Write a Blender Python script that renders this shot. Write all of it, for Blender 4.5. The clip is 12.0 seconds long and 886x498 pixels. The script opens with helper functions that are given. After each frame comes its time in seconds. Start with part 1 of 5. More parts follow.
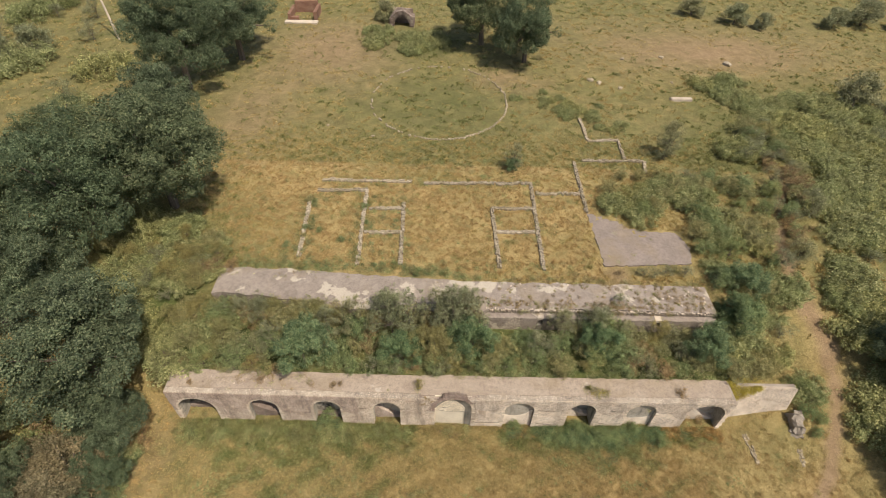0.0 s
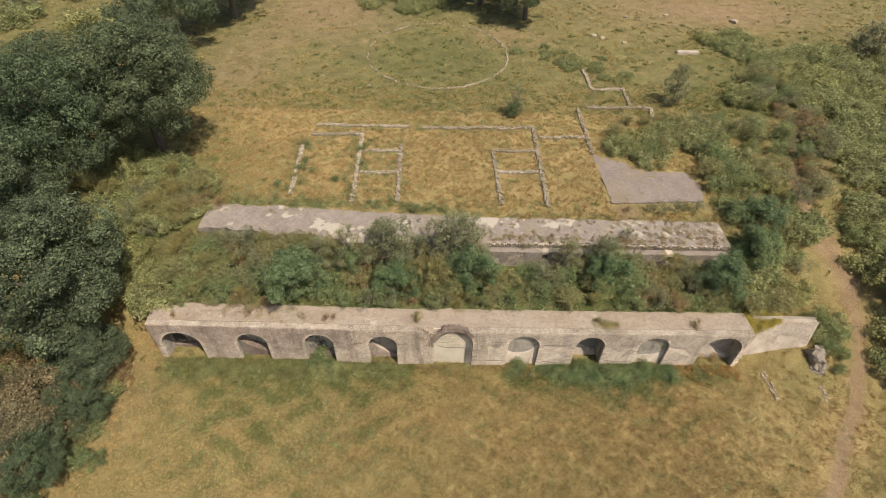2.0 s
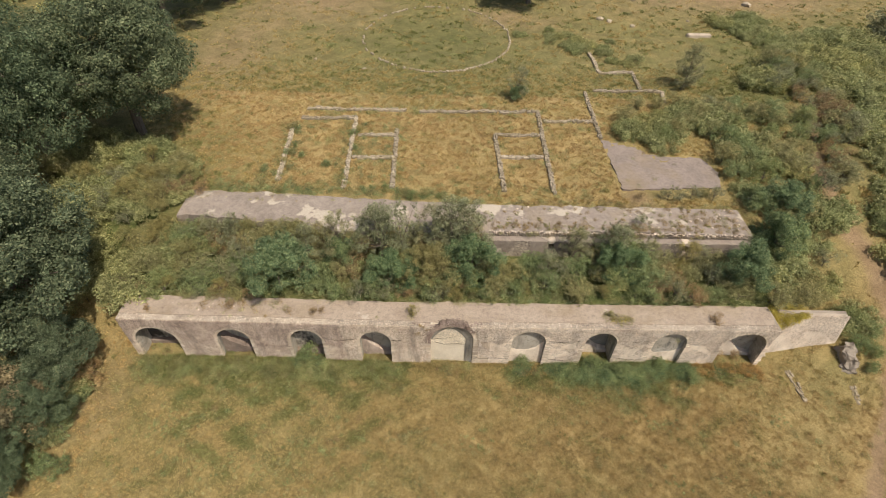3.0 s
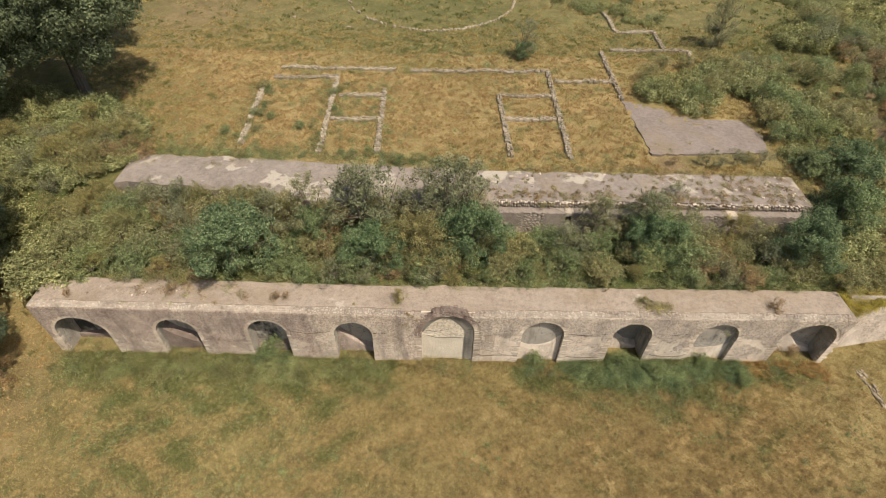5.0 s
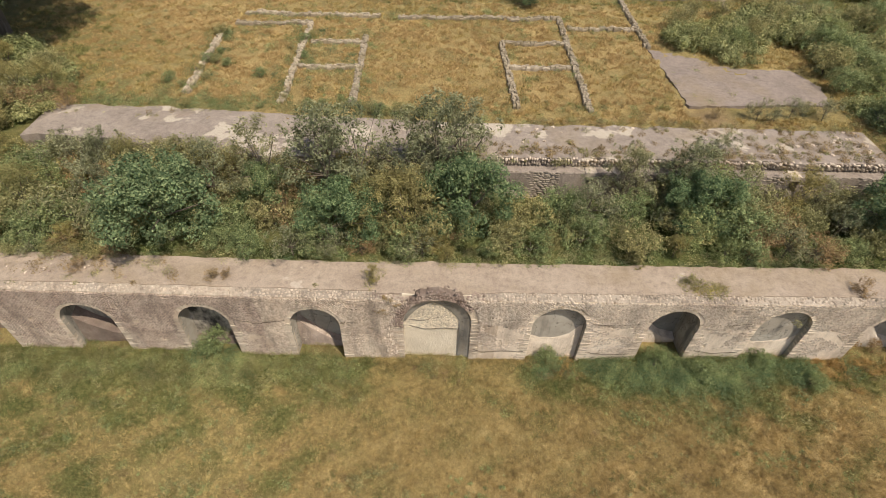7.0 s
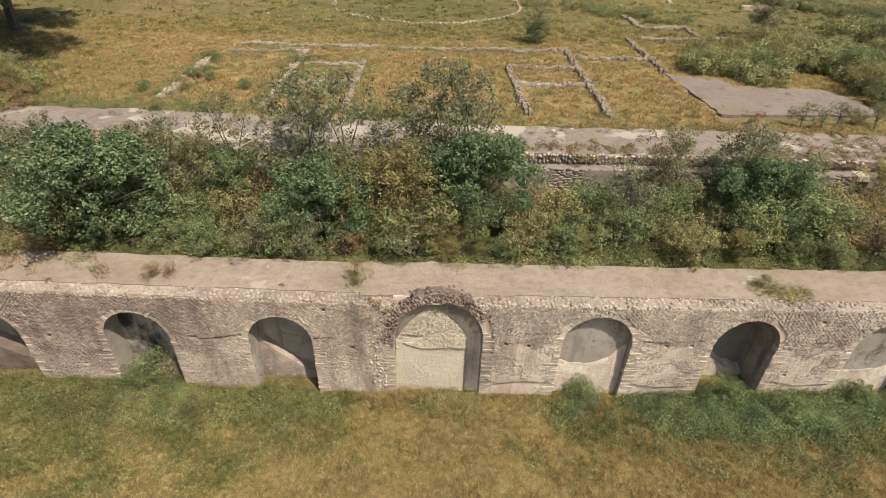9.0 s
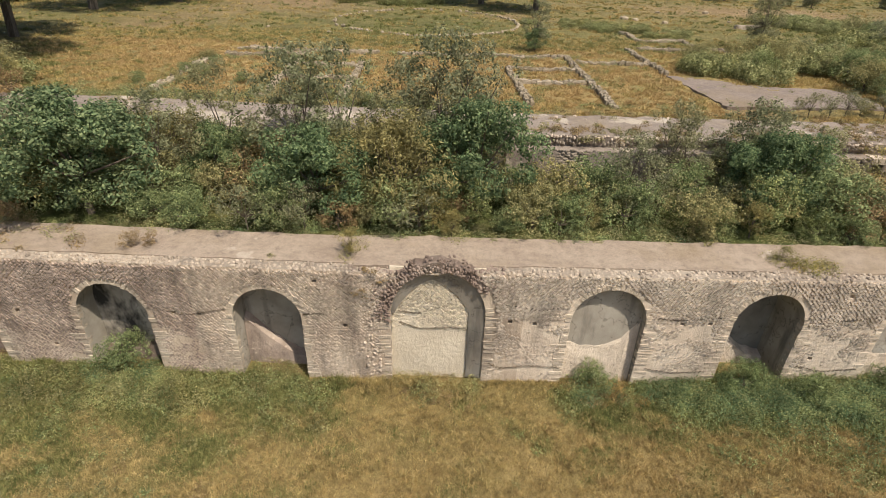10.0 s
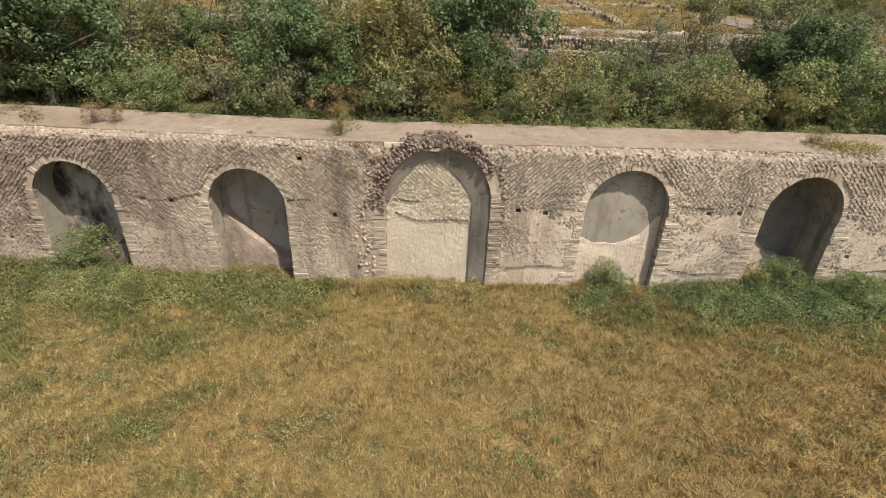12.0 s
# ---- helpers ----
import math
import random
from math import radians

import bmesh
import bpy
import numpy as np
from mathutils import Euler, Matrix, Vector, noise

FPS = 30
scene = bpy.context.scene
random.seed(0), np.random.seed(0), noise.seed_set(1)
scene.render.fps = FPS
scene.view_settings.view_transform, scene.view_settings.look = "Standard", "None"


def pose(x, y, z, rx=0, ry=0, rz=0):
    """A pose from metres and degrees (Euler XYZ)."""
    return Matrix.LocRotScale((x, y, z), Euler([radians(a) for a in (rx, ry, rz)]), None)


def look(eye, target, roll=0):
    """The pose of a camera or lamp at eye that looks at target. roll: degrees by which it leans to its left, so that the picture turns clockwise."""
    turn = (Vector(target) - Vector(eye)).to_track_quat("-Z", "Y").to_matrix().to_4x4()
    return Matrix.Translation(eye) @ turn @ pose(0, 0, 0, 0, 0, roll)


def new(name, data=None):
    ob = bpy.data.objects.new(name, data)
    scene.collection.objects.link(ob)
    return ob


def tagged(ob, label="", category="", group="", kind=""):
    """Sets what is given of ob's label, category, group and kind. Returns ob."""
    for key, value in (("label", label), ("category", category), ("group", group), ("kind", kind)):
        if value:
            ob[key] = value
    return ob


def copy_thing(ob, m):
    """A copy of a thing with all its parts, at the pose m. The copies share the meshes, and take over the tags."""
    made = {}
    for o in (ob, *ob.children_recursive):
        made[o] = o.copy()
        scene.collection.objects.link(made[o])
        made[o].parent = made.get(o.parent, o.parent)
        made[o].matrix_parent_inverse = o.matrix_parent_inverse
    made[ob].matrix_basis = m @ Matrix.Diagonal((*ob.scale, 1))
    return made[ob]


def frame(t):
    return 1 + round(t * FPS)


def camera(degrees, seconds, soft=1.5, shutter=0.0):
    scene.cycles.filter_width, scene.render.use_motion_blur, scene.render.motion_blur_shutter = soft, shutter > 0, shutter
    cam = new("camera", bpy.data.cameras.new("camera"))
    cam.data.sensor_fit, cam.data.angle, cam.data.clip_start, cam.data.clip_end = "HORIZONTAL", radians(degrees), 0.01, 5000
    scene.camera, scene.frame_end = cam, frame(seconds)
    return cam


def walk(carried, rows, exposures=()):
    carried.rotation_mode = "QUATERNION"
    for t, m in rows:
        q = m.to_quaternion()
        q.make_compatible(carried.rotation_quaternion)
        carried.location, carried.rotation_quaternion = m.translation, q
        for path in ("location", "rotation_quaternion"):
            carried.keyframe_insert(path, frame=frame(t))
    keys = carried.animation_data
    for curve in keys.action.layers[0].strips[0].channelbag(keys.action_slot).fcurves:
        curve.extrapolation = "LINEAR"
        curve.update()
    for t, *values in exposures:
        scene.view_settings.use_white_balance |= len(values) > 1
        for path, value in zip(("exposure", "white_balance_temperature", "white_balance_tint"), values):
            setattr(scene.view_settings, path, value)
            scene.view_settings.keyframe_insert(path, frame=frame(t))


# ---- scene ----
cam = camera(81.0, 12.0, soft=0.65)
PATH = [
    (0, (-1.206, -16.19, 31.422), (-1.184, -14.751, 30.034), 1.9),
    (0.5, (-1.233, -16.991, 30.357), (-1.21, -15.549, 28.972), 1.8),
    (1, (-1.156, -17.724, 29.185), (-1.135, -16.28, 27.801), 1.7),
    (1.5, (-1.101, -18.09, 28.086), (-1.08, -16.644, 26.705), 1.7),
    (2, (-1.02, -18.043, 26.879), (-0.999, -16.594, 25.5), 1.6),
    (2.5, (-0.971, -17.462, 25.899), (-0.949, -16.015, 24.519), 1.6),
    (3, (-0.813, -16.68, 24.778), (-0.796, -15.234, 23.396), 1.5),
    (5, (-0.531, -13.665, 20.213), (-0.509, -12.221, 18.829), 1.6),
    (5.5, (-0.42, -12.958, 19.163), (-0.399, -11.516, 17.778), 1.6),
    (6, (-0.269, -12.233, 18.031), (-0.248, -10.79, 16.646), 1.6),
    (6.5, (-0.145, -11.492, 17.017), (-0.123, -10.053, 15.628), 1.7),
    (7, (-0.051, -10.747, 15.989), (-0.028, -9.313, 14.595), 1.7),
    (9, (-0.047, -9.903, 11.436), (-0.032, -8.237, 10.33), 1.6),
    (9.5, (-0.089, -9.951, 10.501), (-0.07, -8.238, 9.47), 1.7),
    (10, (-0.041, -10.062, 9.603), (-0.022, -8.322, 8.617), 1.8),
    (10.5, (-0.041, -10.122, 8.83), (-0.019, -8.376, 7.855), 1.9),
    (11, (-0.016, -10.193, 8.011), (0.005, -8.446, 7.039), 1.9),
    (11.5, (0.029, -10.256, 7.288), (0.049, -8.507, 6.319), 1.9),
    (12, (-0.068, -10.273, 6.65), (-0.032, -8.527, 5.675), 2.2),
]
walk(cam, [(t, look(eye, target, roll)) for t, eye, target, roll in PATH])

# ---- world, sun, exposure ----
SUN_EL, SUN_AZ = radians(60.0), radians(43.0)   # height, and turn from -y towards +x
world = bpy.data.worlds.new("sky")
scene.world = world
world.use_nodes = True
wn = world.node_tree
sky = wn.nodes.new("ShaderNodeTexSky")
sky.sky_type = "NISHITA"
sky.sun_disc = False
sky.sun_elevation = SUN_EL
sky.sun_rotation = radians(180.0) - SUN_AZ
sky.dust_density = 2.5
wn.nodes["Background"].inputs["Strength"].default_value = 0.12
wn.links.new(sky.outputs["Color"], wn.nodes["Background"].inputs["Color"])
sun_data = bpy.data.lights.new("sun", "SUN")
sun_data.energy, sun_data.angle, sun_data.color = 5.0, radians(0.6), (1.0, 0.905, 0.775)
sun = new("sun", sun_data)
sun_from = Vector((math.sin(SUN_AZ) * math.cos(SUN_EL), -math.cos(SUN_AZ) * math.cos(SUN_EL), math.sin(SUN_EL)))
sun.matrix_world = look(sun_from * 60.0, (0, 0, 0))


# ---- materials ----
class Nodes:
    """A node material under construction."""

    def __init__(self, name, rough=0.9, spec=0.2):
        self.mat = bpy.data.materials.new(name)
        self.mat.use_nodes = True
        self.tree = self.mat.node_tree
        self.bsdf = self.tree.nodes["Principled BSDF"]
        self.bsdf.inputs["Roughness"].default_value = rough
        self.bsdf.inputs["Specular IOR Level"].default_value = spec
        self.coords = self.tree.nodes.new("ShaderNodeTexCoord").outputs["Object"]

    def link(self, a, b):
        self.tree.links.new(a, b)

    def world_coords(self):
        self.coords = self.tree.nodes.new("ShaderNodeNewGeometry").outputs["Position"]
        return self

    def noise(self, scale, detail=4.0, rough=0.6, stretch=None):
        n = self.tree.nodes.new("ShaderNodeTexNoise")
        n.inputs["Scale"].default_value = scale
        n.inputs["Detail"].default_value = detail
        n.inputs["Roughness"].default_value = rough
        if stretch:
            m = self.tree.nodes.new("ShaderNodeMapping")
            m.inputs["Scale"].default_value = stretch
            self.link(self.coords, m.inputs["Vector"])
            self.link(m.outputs["Vector"], n.inputs["Vector"])
        else:
            self.link(self.coords, n.inputs["Vector"])
        return n.outputs["Fac"]

    def voronoi(self, scale, feature="F1", out="Distance"):
        n = self.tree.nodes.new("ShaderNodeTexVoronoi")
        n.feature = feature
        n.inputs["Scale"].default_value = scale
        self.link(self.coords, n.inputs["Vector"])
        return n.outputs[out]

    def ramp(self, fac, stops):
        r = self.tree.nodes.new("ShaderNodeValToRGB")
        els = r.color_ramp.elements
        while len(els) < len(stops):
            els.new(0.5)
        for e, (at, c) in zip(els, stops):
            e.position = at
            e.color = (*c, 1) if isinstance(c, tuple) else (c, c, c, 1)
        self.link(fac, r.inputs["Fac"])
        return r.outputs["Color"]

    def mix(self, fac, a, b, how="MIX"):
        m = self.tree.nodes.new("ShaderNodeMix")
        m.data_type, m.blend_type = "RGBA", how
        for value, slot in ((fac, 0), (a, 6), (b, 7)):
            if isinstance(value, (int, float)):
                m.inputs[slot].default_value = value if slot == 0 else (value, value, value, 1)
            elif isinstance(value, tuple):
                m.inputs[slot].default_value = (*value, 1)
            else:
                self.link(value, m.inputs[slot])
        return m.outputs[2]

    def math(self, op, a, b):
        m = self.tree.nodes.new("ShaderNodeMath")
        m.operation = op
        for value, slot in ((a, 0), (b, 1)):
            if isinstance(value, (int, float)):
                m.inputs[slot].default_value = value
            else:
                self.link(value, m.inputs[slot])
        return m.outputs[0]

    def bump(self, height, distance=0.02, strength=0.6):
        b = self.tree.nodes.new("ShaderNodeBump")
        b.inputs["Distance"].default_value = distance
        b.inputs["Strength"].default_value = strength
        self.link(height, b.inputs["Height"])
        self.link(b.outputs["Normal"], self.bsdf.inputs["Normal"])

    def done(self, colour):
        self.link(colour, self.bsdf.inputs["Base Color"])
        return self.mat


def stone_mat(name, stops, grime=(0.13, 0.11, 0.09), grime_amount=0.5, island=True, bump=0.02):
    n = Nodes(name, 0.92, 0.15).world_coords()
    base = n.ramp(n.noise(1.1, 5, 0.65), [(0.3, stops[0]), (0.5, stops[1]), (0.7, stops[2])])
    if island:
        g = n.tree.nodes.new("ShaderNodeNewGeometry").outputs["Random Per Island"]
        base = n.mix(0.6, base, n.ramp(g, [(0.0, 0.5), (0.5, 0.9), (1.0, 1.2)]), "MULTIPLY")
        o = n.tree.nodes.new("ShaderNodeObjectInfo").outputs["Random"]
        base = n.mix(0.5, base, n.ramp(o, [(0.0, 0.62), (0.5, 0.92), (1.0, 1.15)]), "MULTIPLY")
    fine = n.noise(38, 3, 0.7)
    base = n.mix(0.55, base, n.ramp(fine, [(0.3, 0.72), (0.65, 1.12)]), "MULTIPLY")
    streak = n.noise(0.8, 5, 0.7, (1.6, 1.6, 0.35))
    mask = n.math("MULTIPLY", n.ramp(streak, [(0.5, 0.0), (0.66, 1.0)]), grime_amount)
    base = n.mix(mask, base, grime)
    n.bump(n.math("ADD", fine, n.math("MULTIPLY", n.noise(9, 4), 2.0)), bump, 0.7)
    return n.done(base)


M_CORE = stone_mat("mortar", [(0.40, 0.31, 0.23), (0.54, 0.435, 0.33), (0.66, 0.555, 0.425)], island=False, grime_amount=0.6)
M_STONE = stone_mat("limestone", [(0.45, 0.355, 0.28), (0.57, 0.47, 0.37), (0.68, 0.575, 0.455)])
M_PALE = stone_mat("pale_limestone", [(0.58, 0.475, 0.38), (0.72, 0.61, 0.49), (0.82, 0.71, 0.58)], grime_amount=0.4)
M_NICHE = stone_mat("cream_stone", [(0.70, 0.60, 0.455), (0.80, 0.70, 0.54), (0.86, 0.765, 0.60)], grime_amount=0.12)
M_CORE_PALE = stone_mat("pale_mortar", [(0.54, 0.44, 0.34), (0.70, 0.585, 0.46), (0.80, 0.69, 0.55)], island=False, grime_amount=0.35)
M_CAP = stone_mat("cap_stone", [(0.29, 0.235, 0.185), (0.38, 0.32, 0.25), (0.46, 0.395, 0.315)], grime_amount=0.5)
M_RUBBLE = stone_mat("rubble_stone", [(0.17, 0.12, 0.095), (0.27, 0.205, 0.165), (0.40, 0.33, 0.265)], grime_amount=0.45)
M_WORN = stone_mat("stained_limestone", [(0.31, 0.235, 0.19), (0.43, 0.34, 0.275), (0.55, 0.45, 0.365)], grime_amount=0.6)
M_EDGE = stone_mat("edge_stone", [(0.36, 0.29, 0.225), (0.46, 0.38, 0.295), (0.55, 0.465, 0.37)], grime_amount=0.4)
M_BLOCK = stone_mat("dressed_block", [(0.50, 0.41, 0.315), (0.63, 0.53, 0.41), (0.73, 0.625, 0.49)], grime_amount=0.3)


def plaster_mat(name="grey_plaster", soot=0.7, tone=1.0):
    n = Nodes(name, 0.85, 0.2).world_coords()
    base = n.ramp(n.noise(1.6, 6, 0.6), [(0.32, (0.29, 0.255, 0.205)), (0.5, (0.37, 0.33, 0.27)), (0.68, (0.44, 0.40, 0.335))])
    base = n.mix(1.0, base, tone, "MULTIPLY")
    # above 0.8 the stain spreads and blackens, painting niche shade along with soot
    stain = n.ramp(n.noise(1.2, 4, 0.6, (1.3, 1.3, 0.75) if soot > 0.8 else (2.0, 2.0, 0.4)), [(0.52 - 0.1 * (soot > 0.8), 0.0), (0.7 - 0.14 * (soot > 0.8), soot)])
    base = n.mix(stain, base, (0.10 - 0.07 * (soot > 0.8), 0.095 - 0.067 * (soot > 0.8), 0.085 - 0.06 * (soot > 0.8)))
    crack = n.ramp(n.noise(0.9, 6, 0.6), [(0.494, 0.0), (0.5, 0.8), (0.506, 0.0)])
    base = n.mix(crack, base, (0.07, 0.06, 0.05))
    n.bump(n.noise(25, 4), 0.01, 0.5)
    return n.done(base)


def concrete_mat(name, dark, light, pale, patch=0.6, scale=0.55):
    n = Nodes(name, 0.9, 0.2).world_coords()
    base = n.ramp(n.noise(0.9, 6, 0.7), [(0.3, dark), (0.7, light)])
    base = n.mix(0.7, base, n.ramp(n.noise(4.5, 6, 0.75), [(0.32, 0.62), (0.5, 1.0), (0.68, 1.2)]), "MULTIPLY")
    patches = n.ramp(n.noise(scale, 8, 0.6), [(patch, 0.0), (patch + 0.025, 1.0)])
    base = n.mix(patches, base, pale)
    base = n.mix(0.5, base, n.ramp(n.noise(22, 4, 0.7), [(0.3, 0.7), (0.7, 1.12)]), "MULTIPLY")
    speck = n.ramp(n.noise(70, 2, 0.6), [(0.38, 0.62), (0.55, 1.08)])
    base = n.mix(0.6, base, speck, "MULTIPLY")
    dust = n.ramp(n.noise(0.35, 5, 0.65), [(0.5, 0.0), (0.72, 0.55)])
    base = n.mix(dust, base, (0.24, 0.18, 0.10))
    n.bump(n.noise(14, 5, 0.7), 0.03, 0.8)
    return n.done(base)


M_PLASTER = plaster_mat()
M_REVEAL = plaster_mat("dark_plaster", 0.75, 0.72)
M_SOOT_SHADE = plaster_mat("soot_shade_plaster", 0.95)
M_COPING = concrete_mat("coping_mortar", (0.30, 0.235, 0.18), (0.40, 0.325, 0.25), (0.46, 0.385, 0.305), 0.66, 0.8)
M_TERRACE = concrete_mat("terrace_concrete", (0.24, 0.195, 0.16), (0.34, 0.285, 0.235), (0.47, 0.405, 0.32), 0.56, 0.55)
M_PAD = concrete_mat("pad_concrete", (0.23, 0.185, 0.155), (0.30, 0.245, 0.205), (0.37, 0.31, 0.255), 0.66, 0.5)


def ground_mat():
    n = Nodes("dry_meadow_soil", 0.95, 0.1).world_coords()
    zone = n.tree.nodes.new("ShaderNodeVertexColor")
    zone.layer_name = "zone"
    sep = n.tree.nodes.new("ShaderNodeSeparateColor")
    n.link(zone.outputs["Color"], sep.inputs["Color"])
    dry, soil, lush = sep.outputs["Red"], sep.outputs["Green"], sep.outputs["Blue"]
    big, mid, fine = n.noise(0.12, 5, 0.65), n.noise(0.9, 5, 0.7), n.noise(9, 4, 0.75)
    olive = n.ramp(mid, [(0.3, (0.15, 0.135, 0.054)), (0.5, (0.22, 0.188, 0.077)), (0.7, (0.30, 0.24, 0.104))])
    straw = n.ramp(mid, [(0.3, (0.275, 0.195, 0.083)), (0.5, (0.375, 0.268, 0.115)), (0.7, (0.455, 0.335, 0.15))])
    green = n.ramp(mid, [(0.3, (0.055, 0.075, 0.024)), (0.6, (0.11, 0.125, 0.042)), (0.8, (0.19, 0.17, 0.065))])
    earth = n.ramp(mid, [(0.3, (0.23, 0.155, 0.085)), (0.7, (0.34, 0.24, 0.14))])
    c = n.mix(n.math("ADD", dry, n.math("MULTIPLY", n.math("SUBTRACT", big, 0.5), 1.2)), olive, straw)
    c = n.mix(n.math("ADD", lush, n.math("MULTIPLY", n.math("SUBTRACT", n.noise(0.35, 4, 0.7), 0.5), 0.9)), c, green)
    c = n.mix(soil, c, earth)
    c = n.mix(0.7, c, n.ramp(fine, [(0.28, 0.5), (0.5, 0.95), (0.72, 1.25)]), "MULTIPLY")
    speck = n.noise(34, 3, 0.7)
    c = n.mix(0.75, c, n.ramp(speck, [(0.34, 0.55), (0.48, 1.0), (0.66, 1.42)]), "MULTIPLY")
    n.bump(n.math("ADD", n.math("ADD", fine, n.noise(2.5, 4)), speck), 0.08, 0.8)
    return n.done(c)


M_GROUND = ground_mat()


def leaf_mat(name, dark, mid, light, trans=0.42, lumps=1.7):
    n = Nodes(name, 0.78, 0.12)
    geo = n.tree.nodes.new("ShaderNodeNewGeometry").outputs["Random Per Island"]
    info = n.tree.nodes.new("ShaderNodeObjectInfo").outputs["Random"]
    c = n.ramp(geo, [(0.0, dark), (0.55, mid), (1.0, light)])
    c = n.mix(0.8, c, n.ramp(n.noise(lumps, 3), [(0.33, 0.5), (0.5, 0.95), (0.67, 1.35)]), "MULTIPLY")
    c = n.mix(0.5, c, n.ramp(info, [(0.0, (0.8, 0.9, 0.8)), (0.5, (1.0, 1.0, 1.0)), (1.0, (1.2, 1.1, 0.85))]), "MULTIPLY")
    n.link(c, n.bsdf.inputs["Base Color"])
    t = n.tree.nodes.new("ShaderNodeBsdfTranslucent")
    n.link(c, t.inputs["Color"])
    m = n.tree.nodes.new("ShaderNodeMixShader")
    m.inputs["Fac"].default_value = trans
    n.link(n.bsdf.outputs["BSDF"], m.inputs[1])
    n.link(t.outputs["BSDF"], m.inputs[2])
    n.link(m.outputs["Shader"], n.tree.nodes["Material Output"].inputs["Surface"])
    return n.mat


L_OAK = leaf_mat("oak_leaf", (0.07, 0.096, 0.053), (0.145, 0.178, 0.1), (0.255, 0.282, 0.16), lumps=0.8)
L_FIG = leaf_mat("broad_leaf", (0.083, 0.127, 0.064), (0.187, 0.248, 0.121), (0.352, 0.402, 0.204))
L_SHRUB = leaf_mat("shrub_leaf", (0.182, 0.176, 0.083), (0.347, 0.325, 0.154), (0.55, 0.49, 0.242))
L_BRAMBLE = leaf_mat("bramble_leaf", (0.127, 0.165, 0.075), (0.264, 0.314, 0.143), (0.473, 0.495, 0.237))
L_YELLOW = leaf_mat("yellow_leaf", (0.20, 0.18, 0.075), (0.33, 0.295, 0.125), (0.47, 0.405, 0.185))
L_DRY = leaf_mat("dry_leaf", (0.179, 0.117, 0.062), (0.304, 0.207, 0.103), (0.442, 0.317, 0.166), 0.1)
L_DRYTREE = leaf_mat("withered_leaf", (0.149, 0.127, 0.075), (0.265, 0.224, 0.132), (0.391, 0.322, 0.201))
L_NETTLE = leaf_mat("nettle_leaf", (0.085, 0.13, 0.068), (0.18, 0.24, 0.12), (0.34, 0.39, 0.20))
L_THICKET = leaf_mat("thicket_leaf", (0.17, 0.185, 0.08), (0.335, 0.34, 0.155), (0.53, 0.51, 0.25))
L_LIME = leaf_mat("ivy_leaf", (0.30, 0.25, 0.05), (0.47, 0.385, 0.085), (0.62, 0.51, 0.15))
L_GREY = leaf_mat("grey_leaf", (0.154, 0.16, 0.088), (0.286, 0.286, 0.165), (0.418, 0.402, 0.242))
G_STRAW = leaf_mat("straw_blade", (0.370, 0.252, 0.110), (0.480, 0.338, 0.155), (0.565, 0.425, 0.208), 0.25, lumps=6.0)
G_OLIVE = leaf_mat("olive_blade", (0.305, 0.245, 0.106), (0.435, 0.345, 0.152), (0.545, 0.425, 0.200), 0.25, lumps=6.0)
G_GREEN = leaf_mat("green_blade", (0.140, 0.156, 0.055), (0.242, 0.240, 0.091), (0.356, 0.318, 0.132), 0.25, lumps=6.0)


def bark_mat():
    n = Nodes("bark", 0.95, 0.1)
    c = n.ramp(n.noise(7, 5, 0.7, (3, 3, 0.6)), [(0.3, (0.07, 0.055, 0.04)), (0.7, (0.22, 0.18, 0.14))])
    n.bump(n.noise(12, 4, 0.7, (3, 3, 0.5)), 0.03, 0.8)
    return n.done(c)


M_BARK = bark_mat()


# ---- helpers of this place ----
def smooth(v):
    v = np.clip(v, 0.0, 1.0)
    return v * v * (3 - 2 * v)


def mesh_from(name, verts, faces, material, shade=False):
    me = bpy.data.meshes.new(name)
    me.from_pydata(verts, [], faces)
    me.materials.append(material)
    me.update()
    if shade:
        me.shade_smooth()
    return me


def part_mesh(name, me, parent=None, label="", kind=""):
    ob = new(name, me)
    if parent:
        ob.parent = parent
    return tagged(ob, label=label, kind=kind)


def part(name, bm, material, parent=None, label="", kind="", shade=False):
    """Links a bmesh as one mesh object under a thing or a part."""
    me = bpy.data.meshes.new(name)
    bmesh.ops.recalc_face_normals(bm, faces=bm.faces)
    bm.to_mesh(me)
    bm.free()
    me.materials.append(material)
    if shade:
        me.shade_smooth()
    return part_mesh(name, me, parent, label, kind)


def thing(name, place, label, category, group="", kind=""):
    ob = new(name)
    ob.empty_display_size = 0.3
    ob.location = place
    return tagged(ob, label, category, group, kind)


def add_box(bm, x0, x1, y0, y1, z0, z1, jitter=0.0, rng=random):
    vs = []
    for z in (z0, z1):
        for x, y in ((x0, y0), (x1, y0), (x1, y1), (x0, y1)):
            vs.append(bm.verts.new((x + rng.uniform(-jitter, jitter), y + rng.uniform(-jitter, jitter), z + rng.uniform(-jitter, jitter))))
    for f in ((0, 1, 2, 3), (4, 5, 6, 7), (0, 1, 5, 4), (1, 2, 6, 5), (2, 3, 7, 6), (3, 0, 4, 7)):
        bm.faces.new([vs[i] for i in f])


def hash_noise(x, y, s, seed=0.0):
    """Smooth value noise on arrays, -1 to 1."""
    return (np.sin(x * s * 1.7 + 3.1 * np.sin(y * s * 1.3 + seed) + seed) + np.sin(y * s * 2.1 + 2.3 * np.sin(x * s * 1.1 - seed))) * 0.5


# ---- ground ----
HALF, STEP_FRONT, STEP_BACK = 17.4, 1.42, 6.95


